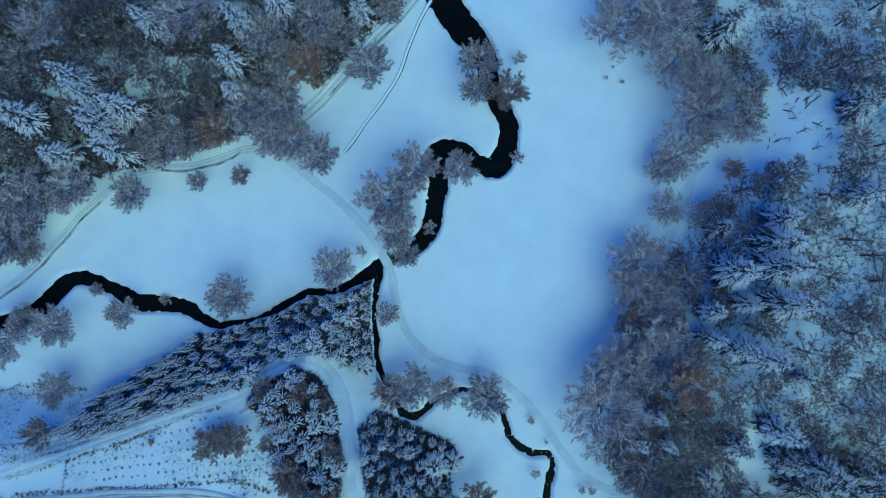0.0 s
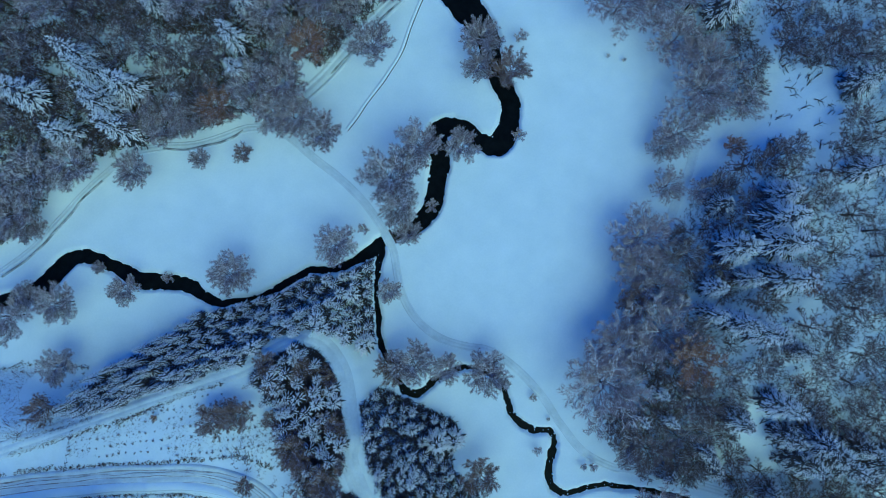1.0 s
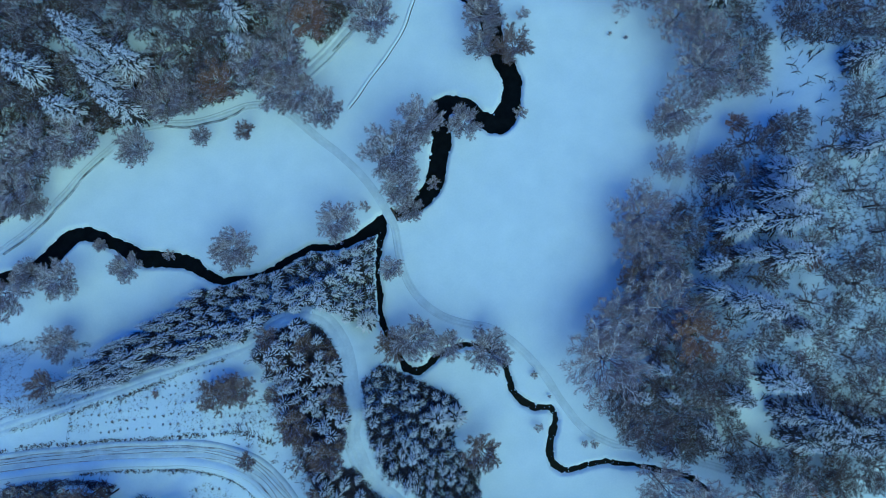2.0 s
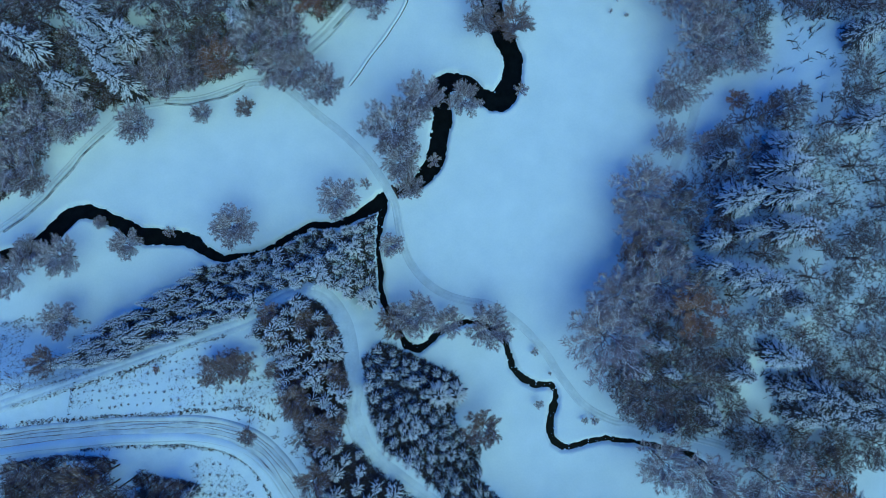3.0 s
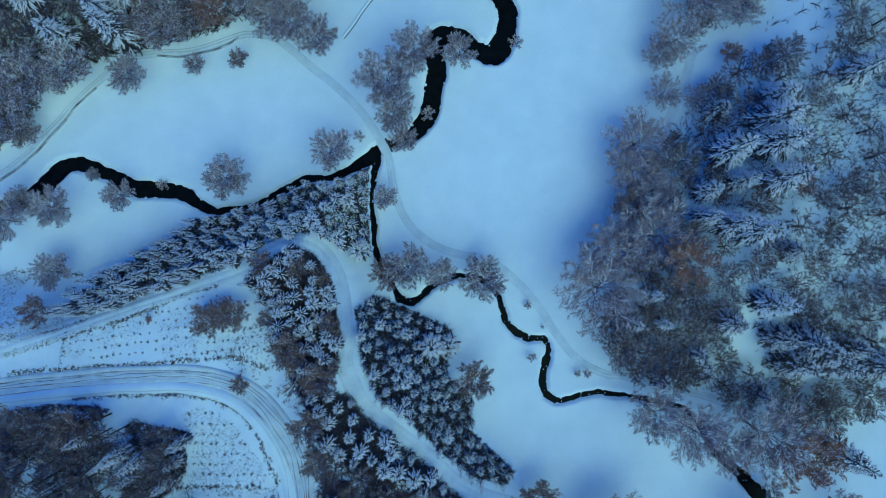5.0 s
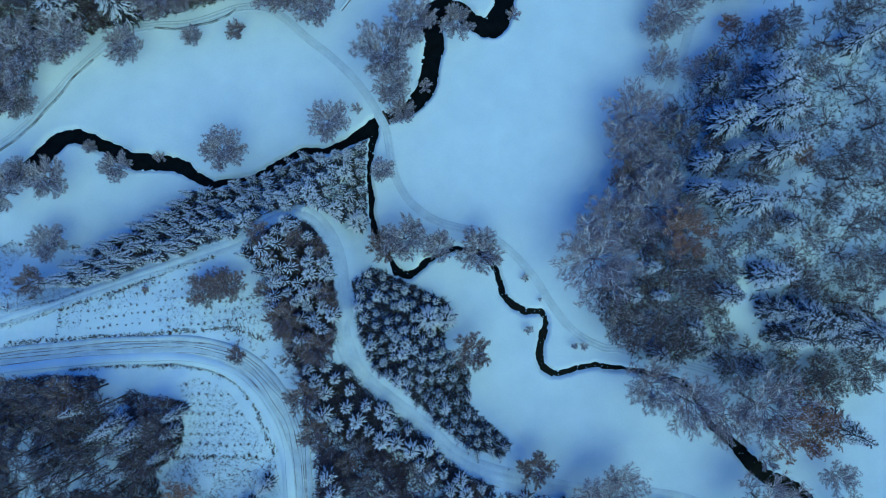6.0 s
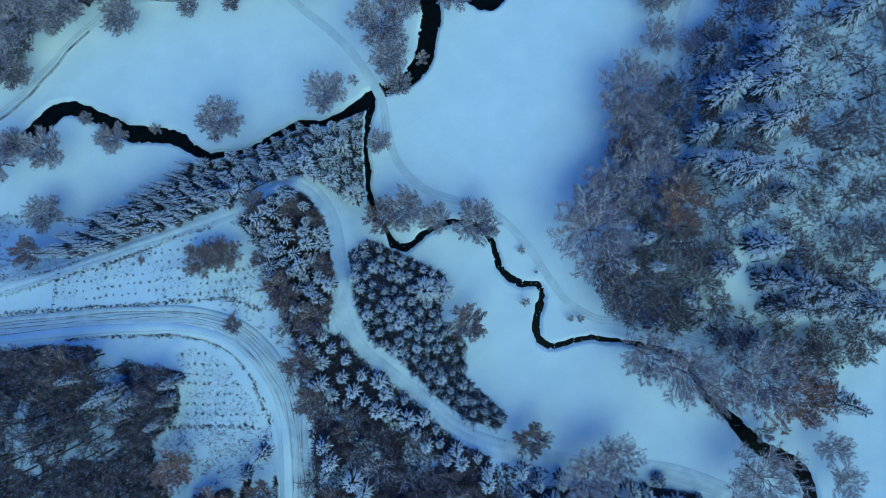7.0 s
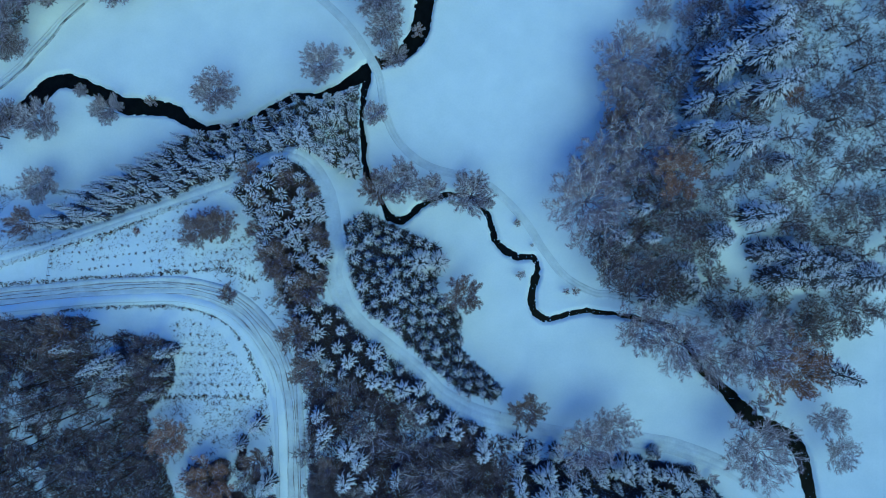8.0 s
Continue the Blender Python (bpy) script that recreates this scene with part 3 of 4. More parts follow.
SLIM_SPRUCE = [pattern(spruce("spruce", "slim half-grown spruce in a dense stand, laden with snow", 95 + k, 11, 2.4, 13, 9, 1, snow=0.95, bare_below=0.25, slim=1.05, snow_from=0.15, snow_wide=0.85, full=0.6, group="slim spruces"), 11, 2.4) for k in range(3)]
SMALL = [pattern(spruce("young_spruce", "small plantation spruce with a snowy star-shaped top", 85 + k, 5, 1.5, 6, 12, 1, snow=0.98, bare_below=0.3, slim=1.05, snow_wide=0.9, full=0.8, group="young spruces"), 5, 1.5) for k in range(4)]
YOUNG = [pattern(spruce("young_spruce", "young plantation spruce with snow-laden star-shaped top", 80 + k, 7, 2, 8, 11, 3, snow=0.95, bare_below=0.2, slim=0.8, snow_wide=0.9, full=0.75, group="young spruces"), 7, 2) for k in range(4)]

BROOK_TREES = [
    (4.3, 49, 5.4, 9.8), (3.6, 42.4, 4.1, 7.4), (-10.6, 23.3, 5.9, 10.8), (-0.2, 23.3, 3.8, 6.9), (-16.9, 15.5, 6.6, 12.3), (-15.7, 8, 4.8, 8.8),
    (-13.3, 2.9, 4.6, 8.4), (-30.4, -0.5, 5.6, 10.3), (-55.2, -7.3, 7, 13), (-97.2, -14.2, 4.8, 8.8), (-81.8, -11.2, 3.5, 6.4), (-90.6, -5.8, 2.3, 4.2),
    (-17.9, -11.5, 3.3, 5.9), (5.7, -30.9, 6.1, 11.3), (-4.2, -29.6, 4.3, 7.9), (-12.2, -27.9, 5.4, 9.8),
]
BROOK_TREES_SOUTH = [
    (-97.5, -29.7, 5.1, 9.3), (-105.3, -12.9, 4.3, 7.9), (-108.9, -17.5, 5.9, 10.8), (-21.7, 47.7, 6.1, 11.3), (-79.6, 17.8, 6.1, 11.3), (-64.3, 20.9, 3.5, 6.4),
    (-33.7, 26.3, 6.6, 12.3), (53.5, -65.2, 7.9, 14.7), (62.5, -69.3, 6.6, 12.3), (72, -89, 6.2, 9), (89.5, -82.9, 4.8, 8.5), (92.3, -90.2, 4.8, 8.5),
    (39, -85.1, 6.8, 12.8), (45.4, -61.2, 4.6, 8.4), (32.3, -89, 4.6, 8.8), (69.9, -65.3, 6.1, 11.3),
]
BROWN_TREES = [
    (40.2, -13.6, 5.0, 9.0),
    (11.3, 41.2, 5.4, 9.8), (-17, -29.6, 4.6, 8.4), (-56.6, -40.2, 4.3, 4.2), (-50.8, -38.8, 4.0, 4.2), (-53.5, -39.0, 3.6, 4.8), (-53.5, 22.1, 2.6, 4.7), (-98, -38.8, 4.2, 7.9),
    (18.8, -81.4, 4.5, 8.4), (3.9, -54.3, 5.1, 9.3), (-48.7, -54.2, 2.3, 4.4), (-84.2, -63.1, 5.2, 10.3), (-23.6, -78, 2.3, 4.4),
    (-25.9, -91.9, 3, 5.9), (-38, -45.9, 4.1, 8.1), (-30.3, -52.4, 4.5, 8.8), (-33.3, -62.9, 4.1, 8.1), (-31, -70.8, 3.7, 7.4),
]
BEECHES = [
    (-36.6, 47.4, 5.6, 10.3), (-58.7, 33.1, 5.4, 9.8), (51.3, -26.3, 5.8, 11.8), (78.6, -70.1, 8.1, 15.2), (-59.2, -84.9, 4.6, 9.3), (75.9, -9.2, 2.7, 5.4),
    (-83.9, -64.5, 3.7, 7.4), (-50.2, -93.6, 5.3, 10.8), (63.4, 22.6, 2.5, 4), (-71.4, -40.3, 0.9, 1.5),
]
LIMBED_TREES = [
    (-15.6, -85.4, 4.5, 8.8), (-9.5, -88.8, 3.5, 6.9), (-4.8, -93.8, 5.7, 11.3), (1.2, -93.2, 4.7, 9.3), (-4.6, -88, 2.5, 4.9), (-70.3, 32.7, 5.1, 9.3),
    (-106.7, 4, 4.3, 7.9), (-104.7, 21.3, 3.7, 6.9),
]
SHRUBS = [
    (14.1, 50.6, 1.8, 3.2), (13.5, 26.3, 2.1, 3.7), (-7.7, 9.4, 2.1, 3.7), (-73.2, -8.2, 1.8, 3.2), (-24.4, 3.6, 1.7, 2.9), (16.8, -37.3, 1.1, 2),
    (20.5, -42.5, 1, 1.7), (17.8, -49.8, 1.4, 2.5), (28.8, -53.6, 1.8, 3.2), (37.2, 48.9, 0.8, 1.5), (35.5, 46.1, 0.7, 1.2), (39.4, 45.1, 0.7, 1.2),
    (75.8, 41.9, 2.7, 5.4), (65.3, 40.6, 2.5, 4.9), (69.8, -26.6, 2, 3.9), (73.2, -30.9, 2, 3.9), (52.1, -12.1, 1.8, 3.4), (31.1, -53.5, 2.2, 3.9),
    (-8.1, -87.8, 1.3, 2.5), (15.8, -81.5, 0.8, 1.5), (12.9, -82.6, 0.5, 1), (64.2, -98.5, 1.9, 3.4), (66.5, -50.8, 1.2, 2.2), (74.3, -79.9, 3, 5.4),
]
EAST_EDGE = [
    (37.1, 56.8, 7.3, 9.6), (45.8, 57.1, 6.3, 8.2), (50.1, 48.4, 5.6, 7.3), (56.4, 43.1, 5.5, 7.3), (55.6, 35.1, 5.5, 7.3), (50.5, 26, 7.2, 9.6),
    (47.5, 23, 4.7, 5.9), (65.2, 32.3, 5.2, 7.3), (48.4, 13.6, 5, 6.6), (55.6, 12.2, 3.7, 5), (41.5, 1.5, 6.4, 8.2), (41, -5.1, 5.6, 7.3),
    (45.5, -9.9, 6.8, 9.3), (44.7, -20, 6.1, 8.2), (32.5, -32.5, 7, 9.3), (36.1, -24.1, 5.5, 7.3),
]
EAST_SLOPE = [
    (35.8, -40.1, 5.8, 9.9), (38, -47.8, 4.8, 8), (43.3, -28.8, 4.8, 8.4), (44.6, -40.4, 4.3, 7.6), (51.4, -3, 5.1, 8.7), (59.1, -10.2, 4.2, 7.6),
    (52, -35.3, 4.8, 8.7), (61.7, 13, 3.2, 5.7), (68.6, 18.8, 4.6, 8.4), (73.7, 45.3, 5.2, 9.5), (81.7, 43.9, 5.2, 9.5), (55.5, -43.4, 4.6, 8.4),
    (48.6, -50.1, 5.6, 9.5), (42.1, -47.6, 5.7, 9.5), (53.1, -54, 4.6, 7.6), (66.2, -59.1, 5, 8.4), (78, -59.4, 4.9, 8.4), (86.9, -61.7, 5.6, 9.5),
    (95.5, -57.3, 4.9, 8.7),
]
NORTH_EDGE = [
    (-45.7, 31.4, 5.9, 9.7), (-65.9, 30.3, 5.4, 8.8), (-72, 28.6, 5.6, 9.2), (-42.8, 38.1, 6.1, 10.1), (-40.4, 30.2, 5.4, 8.8), (-50.9, 38.1, 5.3, 8.8),
    (-29.2, 55.5, 6.1, 10.1), (-34.2, 57.6, 6, 10.1), (-17.2, 61.7, 4.9, 7.9), (-93.9, 19.3, 5.9, 9.7), (-102.4, 16.4, 6.6, 11), (-108.2, 7, 6.6, 11),
    (-105.6, 4.3, 5.9, 9.7), (-78.7, 31.6, 5.3, 8.8), (-42.2, 49.6, 5.8, 9.7), (-61.7, 57.2, 7.1, 12.3), (-45.6, 54.2, 5.7, 9.7), (-96.9, 54.7, 7, 12.3),
]
NORTH_SPRUCES = [
    (-71.7, 55.8, 3.7, 17), (-50.4, 55.5, 4.5, 18), (-53, 47.2, 3.9, 17), (-53.1, 40.6, 3.9, 14), (-88.2, 42.9, 4.1, 20), (-78.3, 36.6, 5.2, 20),
    (-83.8, 33.7, 4.4, 18), (-100.7, 34.3, 4.3, 17), (-83.1, 31.4, 3.9, 17), (-80.6, 26.8, 4.8, 18), (-94.2, 26, 3.9, 14), (-68.6, 35, 2, 8),
    (-24, 60.5, 3.9, 16), (-42, 59.7, 3.2, 16), (-85.4, 39.2, 3.2, 17),
]
EAST_SPRUCES = [
    (60.9, 55.1, 5.9, 17), (86.3, 34.7, 4.7, 15), (86.7, 15.5, 4.3, 15), (70.5, 10.4, 3.6, 12), (69.2, 5.2, 4.4, 16), (60.7, -1.1, 4.3, 16),
    (69.2, -0.3, 4.4, 17), (69.7, -8.1, 4.8, 17), (63.3, -8.2, 3.6, 14), (56.7, -10.1, 2.9, 11), (56.1, -16.2, 3.7, 14), (60.3, -17.8, 3.9, 16),
    (64.6, -19.5, 4.4, 17), (44.5, -34.1, 2.4, 11), (41.1, -41.1, 2.7, 12), (47, -40.7, 2.6, 12), (68.7, -35.5, 4.3, 15),
]
EAST_SPRUCES_SOUTH = [
    (61.7, -40.2, 3.8, 14), (72.2, -43.6, 3.8, 15), (78.4, -44.3, 3.6, 14), (88.3, -45.5, 3.5, 13), (57.5, -50.6, 2.7, 10), (73.3, -23.9, 2.3, 8),
    (59.9, 8.9, 3, 9), (76.2, -49.4, 4.3, 18), (83.9, -49.1, 4.1, 20), (89.2, -71.2, 4.5, 21), (48.4, -54.5, 2.9, 10), (55.7, -48.2, 2.8, 10),
    (71.4, -58.1, 3.1, 10), (58.9, -53.3, 2.7, 9), (50.4, -92.5, 1.7, 5), (93.4, -48.9, 3.8, 18), (80.7, -46.1, 3.8, 16),
]
SOUTH_SPRUCES = [
    (-28.7, -21.3, 3, 8), (-23.9, -24.2, 2.7, 7), (-6.3, -47, 3.1, 8), (-2.3, -47, 2.7, 7), (-82, -65.9, 1.7, 10.7), (-73.4, -68.7, 2.2, 11.5),
    (-69.5, -70.4, 1.9, 11.5), (-76, -70.6, 1.7, 10.7), (-70.2, -73.5, 1.5, 10.7), (-64.1, -75.8, 2.1, 9.8), (-61.1, -66.9, 2.1, 9), (-62.2, -71.1, 2.1, 9),
    (-70.8, -79, 1.3, 9.8), (-87, -75.6, 1.2, 10.7), (-86, -80.3, 1.5, 10.7), (-91.6, -80.4, 1.5, 10.7), (-41.7, -82.9, 2.7, 8), (-45.1, -87.1, 2.2, 8),
    (-38.8, -95.4, 2.8, 9), (-55.4, -93.9, 2.8, 9),
]
SOUTH_SPRUCES_EAST = [
    (-27.7, -80.4, 2.2, 9), (-26.4, -84.1, 2.2, 9), (-27.6, -87.3, 1.9, 8), (-21.4, -88.4, 2.4, 9), (-18.9, -90.9, 2.2, 9), (-21.9, -95.1, 2.3, 9),
    (-16.4, -95.9, 2.2, 8), (8.5, -89.7, 1.9, 7), (16.7, -88.8, 2, 7), (20.7, -92, 2, 7), (26.4, -92.1, 2.3, 7), (16.8, -96.5, 2.4, 8),
    (23.7, -96, 2.4, 8), (23.3, -99.2, 2, 8), (28.9, -98.6, 2.3, 8), (29.5, -96.1, 1.7, 6), (36.3, -96.6, 2.4, 8), (-10.8, -94.4, 2.2, 10),
    (41.9, -96.2, 2.7, 8), (47.2, -96.6, 2.7, 8), (53.9, -97, 2.7, 8), (57.3, -99.7, 2.4, 8),
]
STANDING = []
for choices, places in ((FROSTED, BROOK_TREES + BROOK_TREES_SOUTH[:7] + NORTH_EDGE), (EDGE_TREE, BROOK_TREES_SOUTH[7:] + EAST_EDGE), (GREY, EAST_SLOPE), (BROWN, BROWN_TREES), (BEECH, BEECHES), (LIMBED, LIMBED_TREES), (SHRUB, SHRUBS),
                        (SPRUCE, NORTH_SPRUCES + EAST_SPRUCES[2:]), (DARK_SPRUCE, EAST_SPRUCES[:2] + EAST_SPRUCES_SOUTH), (SPRUCE, SOUTH_SPRUCES[4:16]), (YOUNG, SOUTH_SPRUCES[:4] + SOUTH_SPRUCES[16:] + SOUTH_SPRUCES_EAST)):
    for x, y, wide, high in places:
        plant(choices, x, y, wide, high)
        STANDING.append((x, y, wide * (1.7 if choices in (SPRUCE, DARK_SPRUCE) else 1.0)))

WAYS = [(rounded(PATH_WEST + PATH_EAST[1:], 3), 1.6), (rounded(NORTH_TRACK, 3), 1.8), (rounded(FOREST_TRACK_WEST + FOREST_TRACK_EAST[1:], 3), 1.2), (rounded(ROAD, 3), 3.5), (rounded(ROAD_SHOULDER, 3), 1.8)]


def open_ground(x, y, room):
    """Whether a place lies clear of ways and of the brook."""
    x, y = np.array([x]), np.array([y])
    return bank_distance(x, y)[0] > 0.8 and all(line_distance(x, y, way)[0][0] > half + room for way, half in WAYS)


CLEARING_EAST = [
    (71.8, 40.8), (83.5, 39.7), (85.7, 23.4), (76.3, 19.5), (72.3, 24.6), (67.6, 19),
    (59.7, 16), (51.3, 17), (57.2, 24.1), (64.8, 26.1),
]
CLEARING_EAST_SOUTH = [
    (60.9, -37.5), (67.6, -34.3), (74.9, -39.2), (73.9, -46.2), (69.3, -49.9), (63.8, -47.3),
]
CLEARING_EAST_FAR = [
    (94.4, -61.8), (105.2, -55.8), (111.1, -69.9), (97.5, -70.1),
]


def scatter(ring, gap, seed, room=0.5, clear=0.0, tries=16000, spare=()):
    """Seeded places in a ring, at least gap metres apart."""
    r = random.Random(seed)
    xs, ys = [p[0] for p in ring], [p[1] for p in ring]
    done = []
    for _ in range(tries):
        x, y = r.uniform(min(xs), max(xs)), r.uniform(min(ys), max(ys))
        if not inside(np.array([x]), np.array([y]), ring)[0]:
            continue
        if any(inside(np.array([x]), np.array([y]), hole)[0] for hole in spare):
            continue
        if any((x - a) ** 2 + (y - b) ** 2 < gap * gap for a, b in done):
            continue
        if clear and any((x - a) ** 2 + (y - b) ** 2 < (clear * w) ** 2 for a, b, w in STANDING):
            continue
        if open_ground(x, y, room):
            done.append((x, y))
    return done


SPRUCE_WEDGE = [
    (-20.8, -3.2), (-22.2, -12.1), (-21.6, -23.6), (-28.9, -23.2), (-31.7, -20.2), (-38.4, -20.8),
    (-45.4, -23.7), (-50.9, -27.3), (-61.2, -31.4), (-89.4, -40.4), (-94.5, -39), (-86.3, -30.6),
    (-71.6, -22.1), (-64.8, -17.4), (-53, -14.6), (-35.1, -7.5), (-28.2, -6.7),
]
SPRUCE_BLOCK = [
    (-22.9, -43.9), (-24.7, -38.6), (-20.8, -35), (-12.7, -38.3), (-1.7, -43.6), (-2.9, -54.4),
    (3.3, -60), (3.3, -67.9), (13.7, -77.6), (11.5, -80.1), (3.4, -77), (-3.2, -71.5),
    (-11.5, -62.9), (-18, -58.5), (-21.7, -51.5),
]
SPRUCE_STRIP = [
    (-49.3, -31.1), (-44.9, -27.3), (-37.9, -23.5), (-33.3, -24.5), (-29.6, -29.9), (-28, -37.3),
    (-26.8, -49.1), (-32.4, -51.8), (-37.4, -49), (-42.6, -37.8),
]
SPRUCE_EDGE = [
    (-34.2, -56.6), (-24.1, -57.2), (-17.7, -64.1), (-3.7, -76.7), (1.5, -81.7), (9.2, -85.5),
    (7.9, -88.2), (-2.3, -84.2), (-11.3, -76.7), (-28.8, -71.6), (-33.9, -64.1),
]
SPRUCE_ROW = [
    (35.3, -94.6), (48.9, -94.8), (59.7, -96.4), (67.9, -104.4), (73.2, -111.3), (14.3, -109.2),
    (15.1, -94),
]
for x, y in scatter(SPRUCE_WEDGE, 2.4, 101, 0.2, 0.6):
    west = smooth(np.array((-40 - x) / 40.0)).item()
    plant(SLIM_SPRUCE if west > 0.35 else YOUNG if west > 0.1 or rnd.random() < 0.25 else SMALL, x, y, rnd.uniform(1.4, 1.95) + 0.35 * west, rnd.uniform(6, 8) + 3.6 * west)
for x, y in scatter(SPRUCE_BLOCK, 2.1, 102, 0.2, 0.6):
    size = rnd.uniform(1.0, 1.65)
    plant(YOUNG if size > 1.56 else SMALL, x, y, size, 1.4 + 3.2 * size)
for ring, gap, seed in ((SPRUCE_STRIP, 2.4, 103), (SPRUCE_EDGE, 3.0, 104), (SPRUCE_ROW, 3.2, 105)):
    for x, y in scatter(ring, gap, seed, 0.3, 0.6):
        if ring is SPRUCE_STRIP and rnd.random() < 0.12:
            plant(BROWN, x, y, rnd.uniform(2.2, 3.2), rnd.uniform(4, 6))
        else:
            plant(SMALL if ring is SPRUCE_STRIP and rnd.random() < 0.5 else YOUNG, x, y, rnd.uniform(1.4, 2.2), rnd.uniform(5, 8))

WOOD_NORTH = [
    (-119.6, -3.9), (-105.5, 9.7), (-89.4, 23.3), (-72.9, 26.7), (-52.3, 32.7), (-34.6, 44.7),
    (-23.8, 55.6), (-15.7, 65.1), (-13, 72), (-113.5, 68.8),
]
WOOD_EAST = [
    (39.2, 71.2), (56.2, 46.8), (54.6, 29.6), (65.8, 28.2), (60.8, 19.3), (55.2, 10.1),
    (46.4, -0.8), (39.9, -11.6), (37.2, -21.9), (35.8, -29.6), (37.1, -50.9), (48.6, -55.9),
    (66.6, -63.4), (81.8, -66.4), (105.4, -62.3), (98.5, 64),
]
WOOD_SOUTH_WEST = [
    (-106.5, -59.8), (-82.3, -60.1), (-70.5, -64.2), (-61.6, -65.2), (-61.1, -74.9), (-67, -81),
    (-64.1, -88), (-58.5, -103.2), (-102.5, -104.1),
]
WOOD_SOUTH = [
    (-30.7, -74.8), (-23.5, -72.4), (-13.5, -77.4), (5.3, -86), (14.2, -93.1), (12.9, -104.6),
    (-30.1, -103.8),
]
WOOD_ROADSIDE = [
    (-53.4, -93), (-45.2, -88.3), (-37.4, -87.2), (-36.4, -104.1), (-56.6, -103.7),
]
THICKET = [
    (-42.4, -32.6), (-32.8, -29.3), (-27.8, -37), (-27.2, -51.2), (-34.4, -60.7), (-39.6, -51),
    (-43.5, -41.2),
]
FLOOR_SOUTH = [
    (-34.8, -59.4), (-24.6, -59.4), (-16.8, -67.1), (-9, -74.8), (-3.7, -80.6), (8.1, -86.1),
    (23.6, -90.5), (27.8, -102.5), (-31.3, -101.1), (-33.7, -77.2),
]
for ring, gap, seed, mix, wide, high, clear in (
        (WOOD_NORTH, 3.8, 201, GREY + SLENDER, (3.0, 4.8), (8, 12.5), 0.7),
        (WOOD_EAST, 5.2, 202, GREY + SLENDER, (2.8, 4.6), (6, 10), 0.7),
        (WOOD_SOUTH_WEST, 3.2, 203, SLENDER * 3 + GREY, (2.4, 3.6), (10, 15), 0.4),
        (WOOD_SOUTH, 5.8, 204, GREY + SLENDER, (2.6, 4.0), (5, 8), 0.6),
        (WOOD_ROADSIDE, 5.0, 205, BROWN + GREY, (2.6, 3.8), (6, 9), 0.5),
        (THICKET, 3.6, 206, BROWN + SHRUB * 2, (1.8, 3.0), (3, 5), 0.3)):
    for x, y in scatter(ring, gap, seed, 0.3, clear, 4000, (CLEARING_EAST, CLEARING_EAST_SOUTH, CLEARING_EAST_FAR)):
        plant(mix, x, y, rnd.uniform(*wide), rnd.uniform(*high))

# ---- brushwood under the trees, and dark blades for spruce-stand shade ----
def brushwood(name, rings, count, seed, mat, label, size=0.7, least=-0.45):
    r = random.Random(seed)
    s = Shape()
    for ring in rings:
        xs, ys = [p[0] for p in ring], [p[1] for p in ring]
        px = np.array([r.uniform(min(xs), max(xs)) for _ in range(count)])
        py = np.array([r.uniform(min(ys), max(ys)) for _ in range(count)])
        clump = value_noise(px, py, 7.0, 21) + 0.5 * value_noise(px, py, 2.5, 22)
        keep = inside(px, py, ring) & (bank_distance(px, py) > 0.5) & (clump > least)
        for hole in (CLEARING_EAST, CLEARING_EAST_SOUTH, CLEARING_EAST_FAR):
            keep &= ~inside(px, py, hole)
        for way, half in WAYS:
            keep &= line_distance(px, py, way)[0] > half + 0.2
        px, py = px[keep], py[keep]
        for x, y, z in zip(px, py, land_z(px, py)):
            tall = size * r.uniform(0.5, 1.5)
            for _ in range(5):
                way = spread_dir(r, r.uniform(0.2, 1.2))
                side = way.cross(Vector((0.1, 0.3, 1))).normalized() * 0.045 * (0.6 + size)
                base = Vector((x, y, z - 0.05)) + spread_dir(r) * r.uniform(0, 0.35)
                s.face(base - side, base + side, base + way * tall * r.uniform(0.5, 1.2))
    return tagged(new(name, s.mesh(name, mat)), label, "undergrowth", kind="stuff")


# brushwood, in north and south woods thickened to imitate shade on the floor
brushwood("undergrowth", (WOOD_NORTH, WOOD_NORTH), 20000, 401, DARK_TWIG, "tangle of bare brushwood and saplings on the forest floor", 1.35)
brushwood("undergrowth", (WOOD_EAST, WOOD_EAST), 13000, 407, DARK_TWIG, "thin bare brushwood and saplings on the wooded slope", 0.75)
brushwood("undergrowth", (WOOD_SOUTH_WEST, WOOD_SOUTH, WOOD_ROADSIDE), 20000, 404, DARK_TWIG, "bare brushwood between the trees beside the road", 0.9)
# dark blades over the snow imitate the deep shade between the spruces
brushwood("undergrowth", (SPRUCE_WEDGE, SPRUCE_BLOCK, SPRUCE_STRIP, SPRUCE_EDGE, SPRUCE_ROW), 20000, 402, NEEDLES, "dark needle-coloured blades standing in for the shade between young spruces", 1.1, -0.9)
brushwood("undergrowth", (THICKET, FLOOR_SOUTH, FLOOR_SOUTH), 4200, 406, TWIG, "dark tangled thicket beside the forest road", 1.2, -1.2)

# ---- planted clearings: rows of saplings, and dry grass along the fences ----
CLEARING_NORTH = [
    (-92.3, -44.8), (-61.6, -35.4), (-55.6, -34.4), (-43.4, -42.4), (-44, -48.1), (-91.8, -49.8),
]
CLEARING_SOUTH = [
    (-62.9, -61.6), (-57.7, -59.6), (-51.1, -63.3), (-45.2, -70.9), (-42.5, -76.5), (-60.8, -76.6),
    (-59.9, -68.5),
]


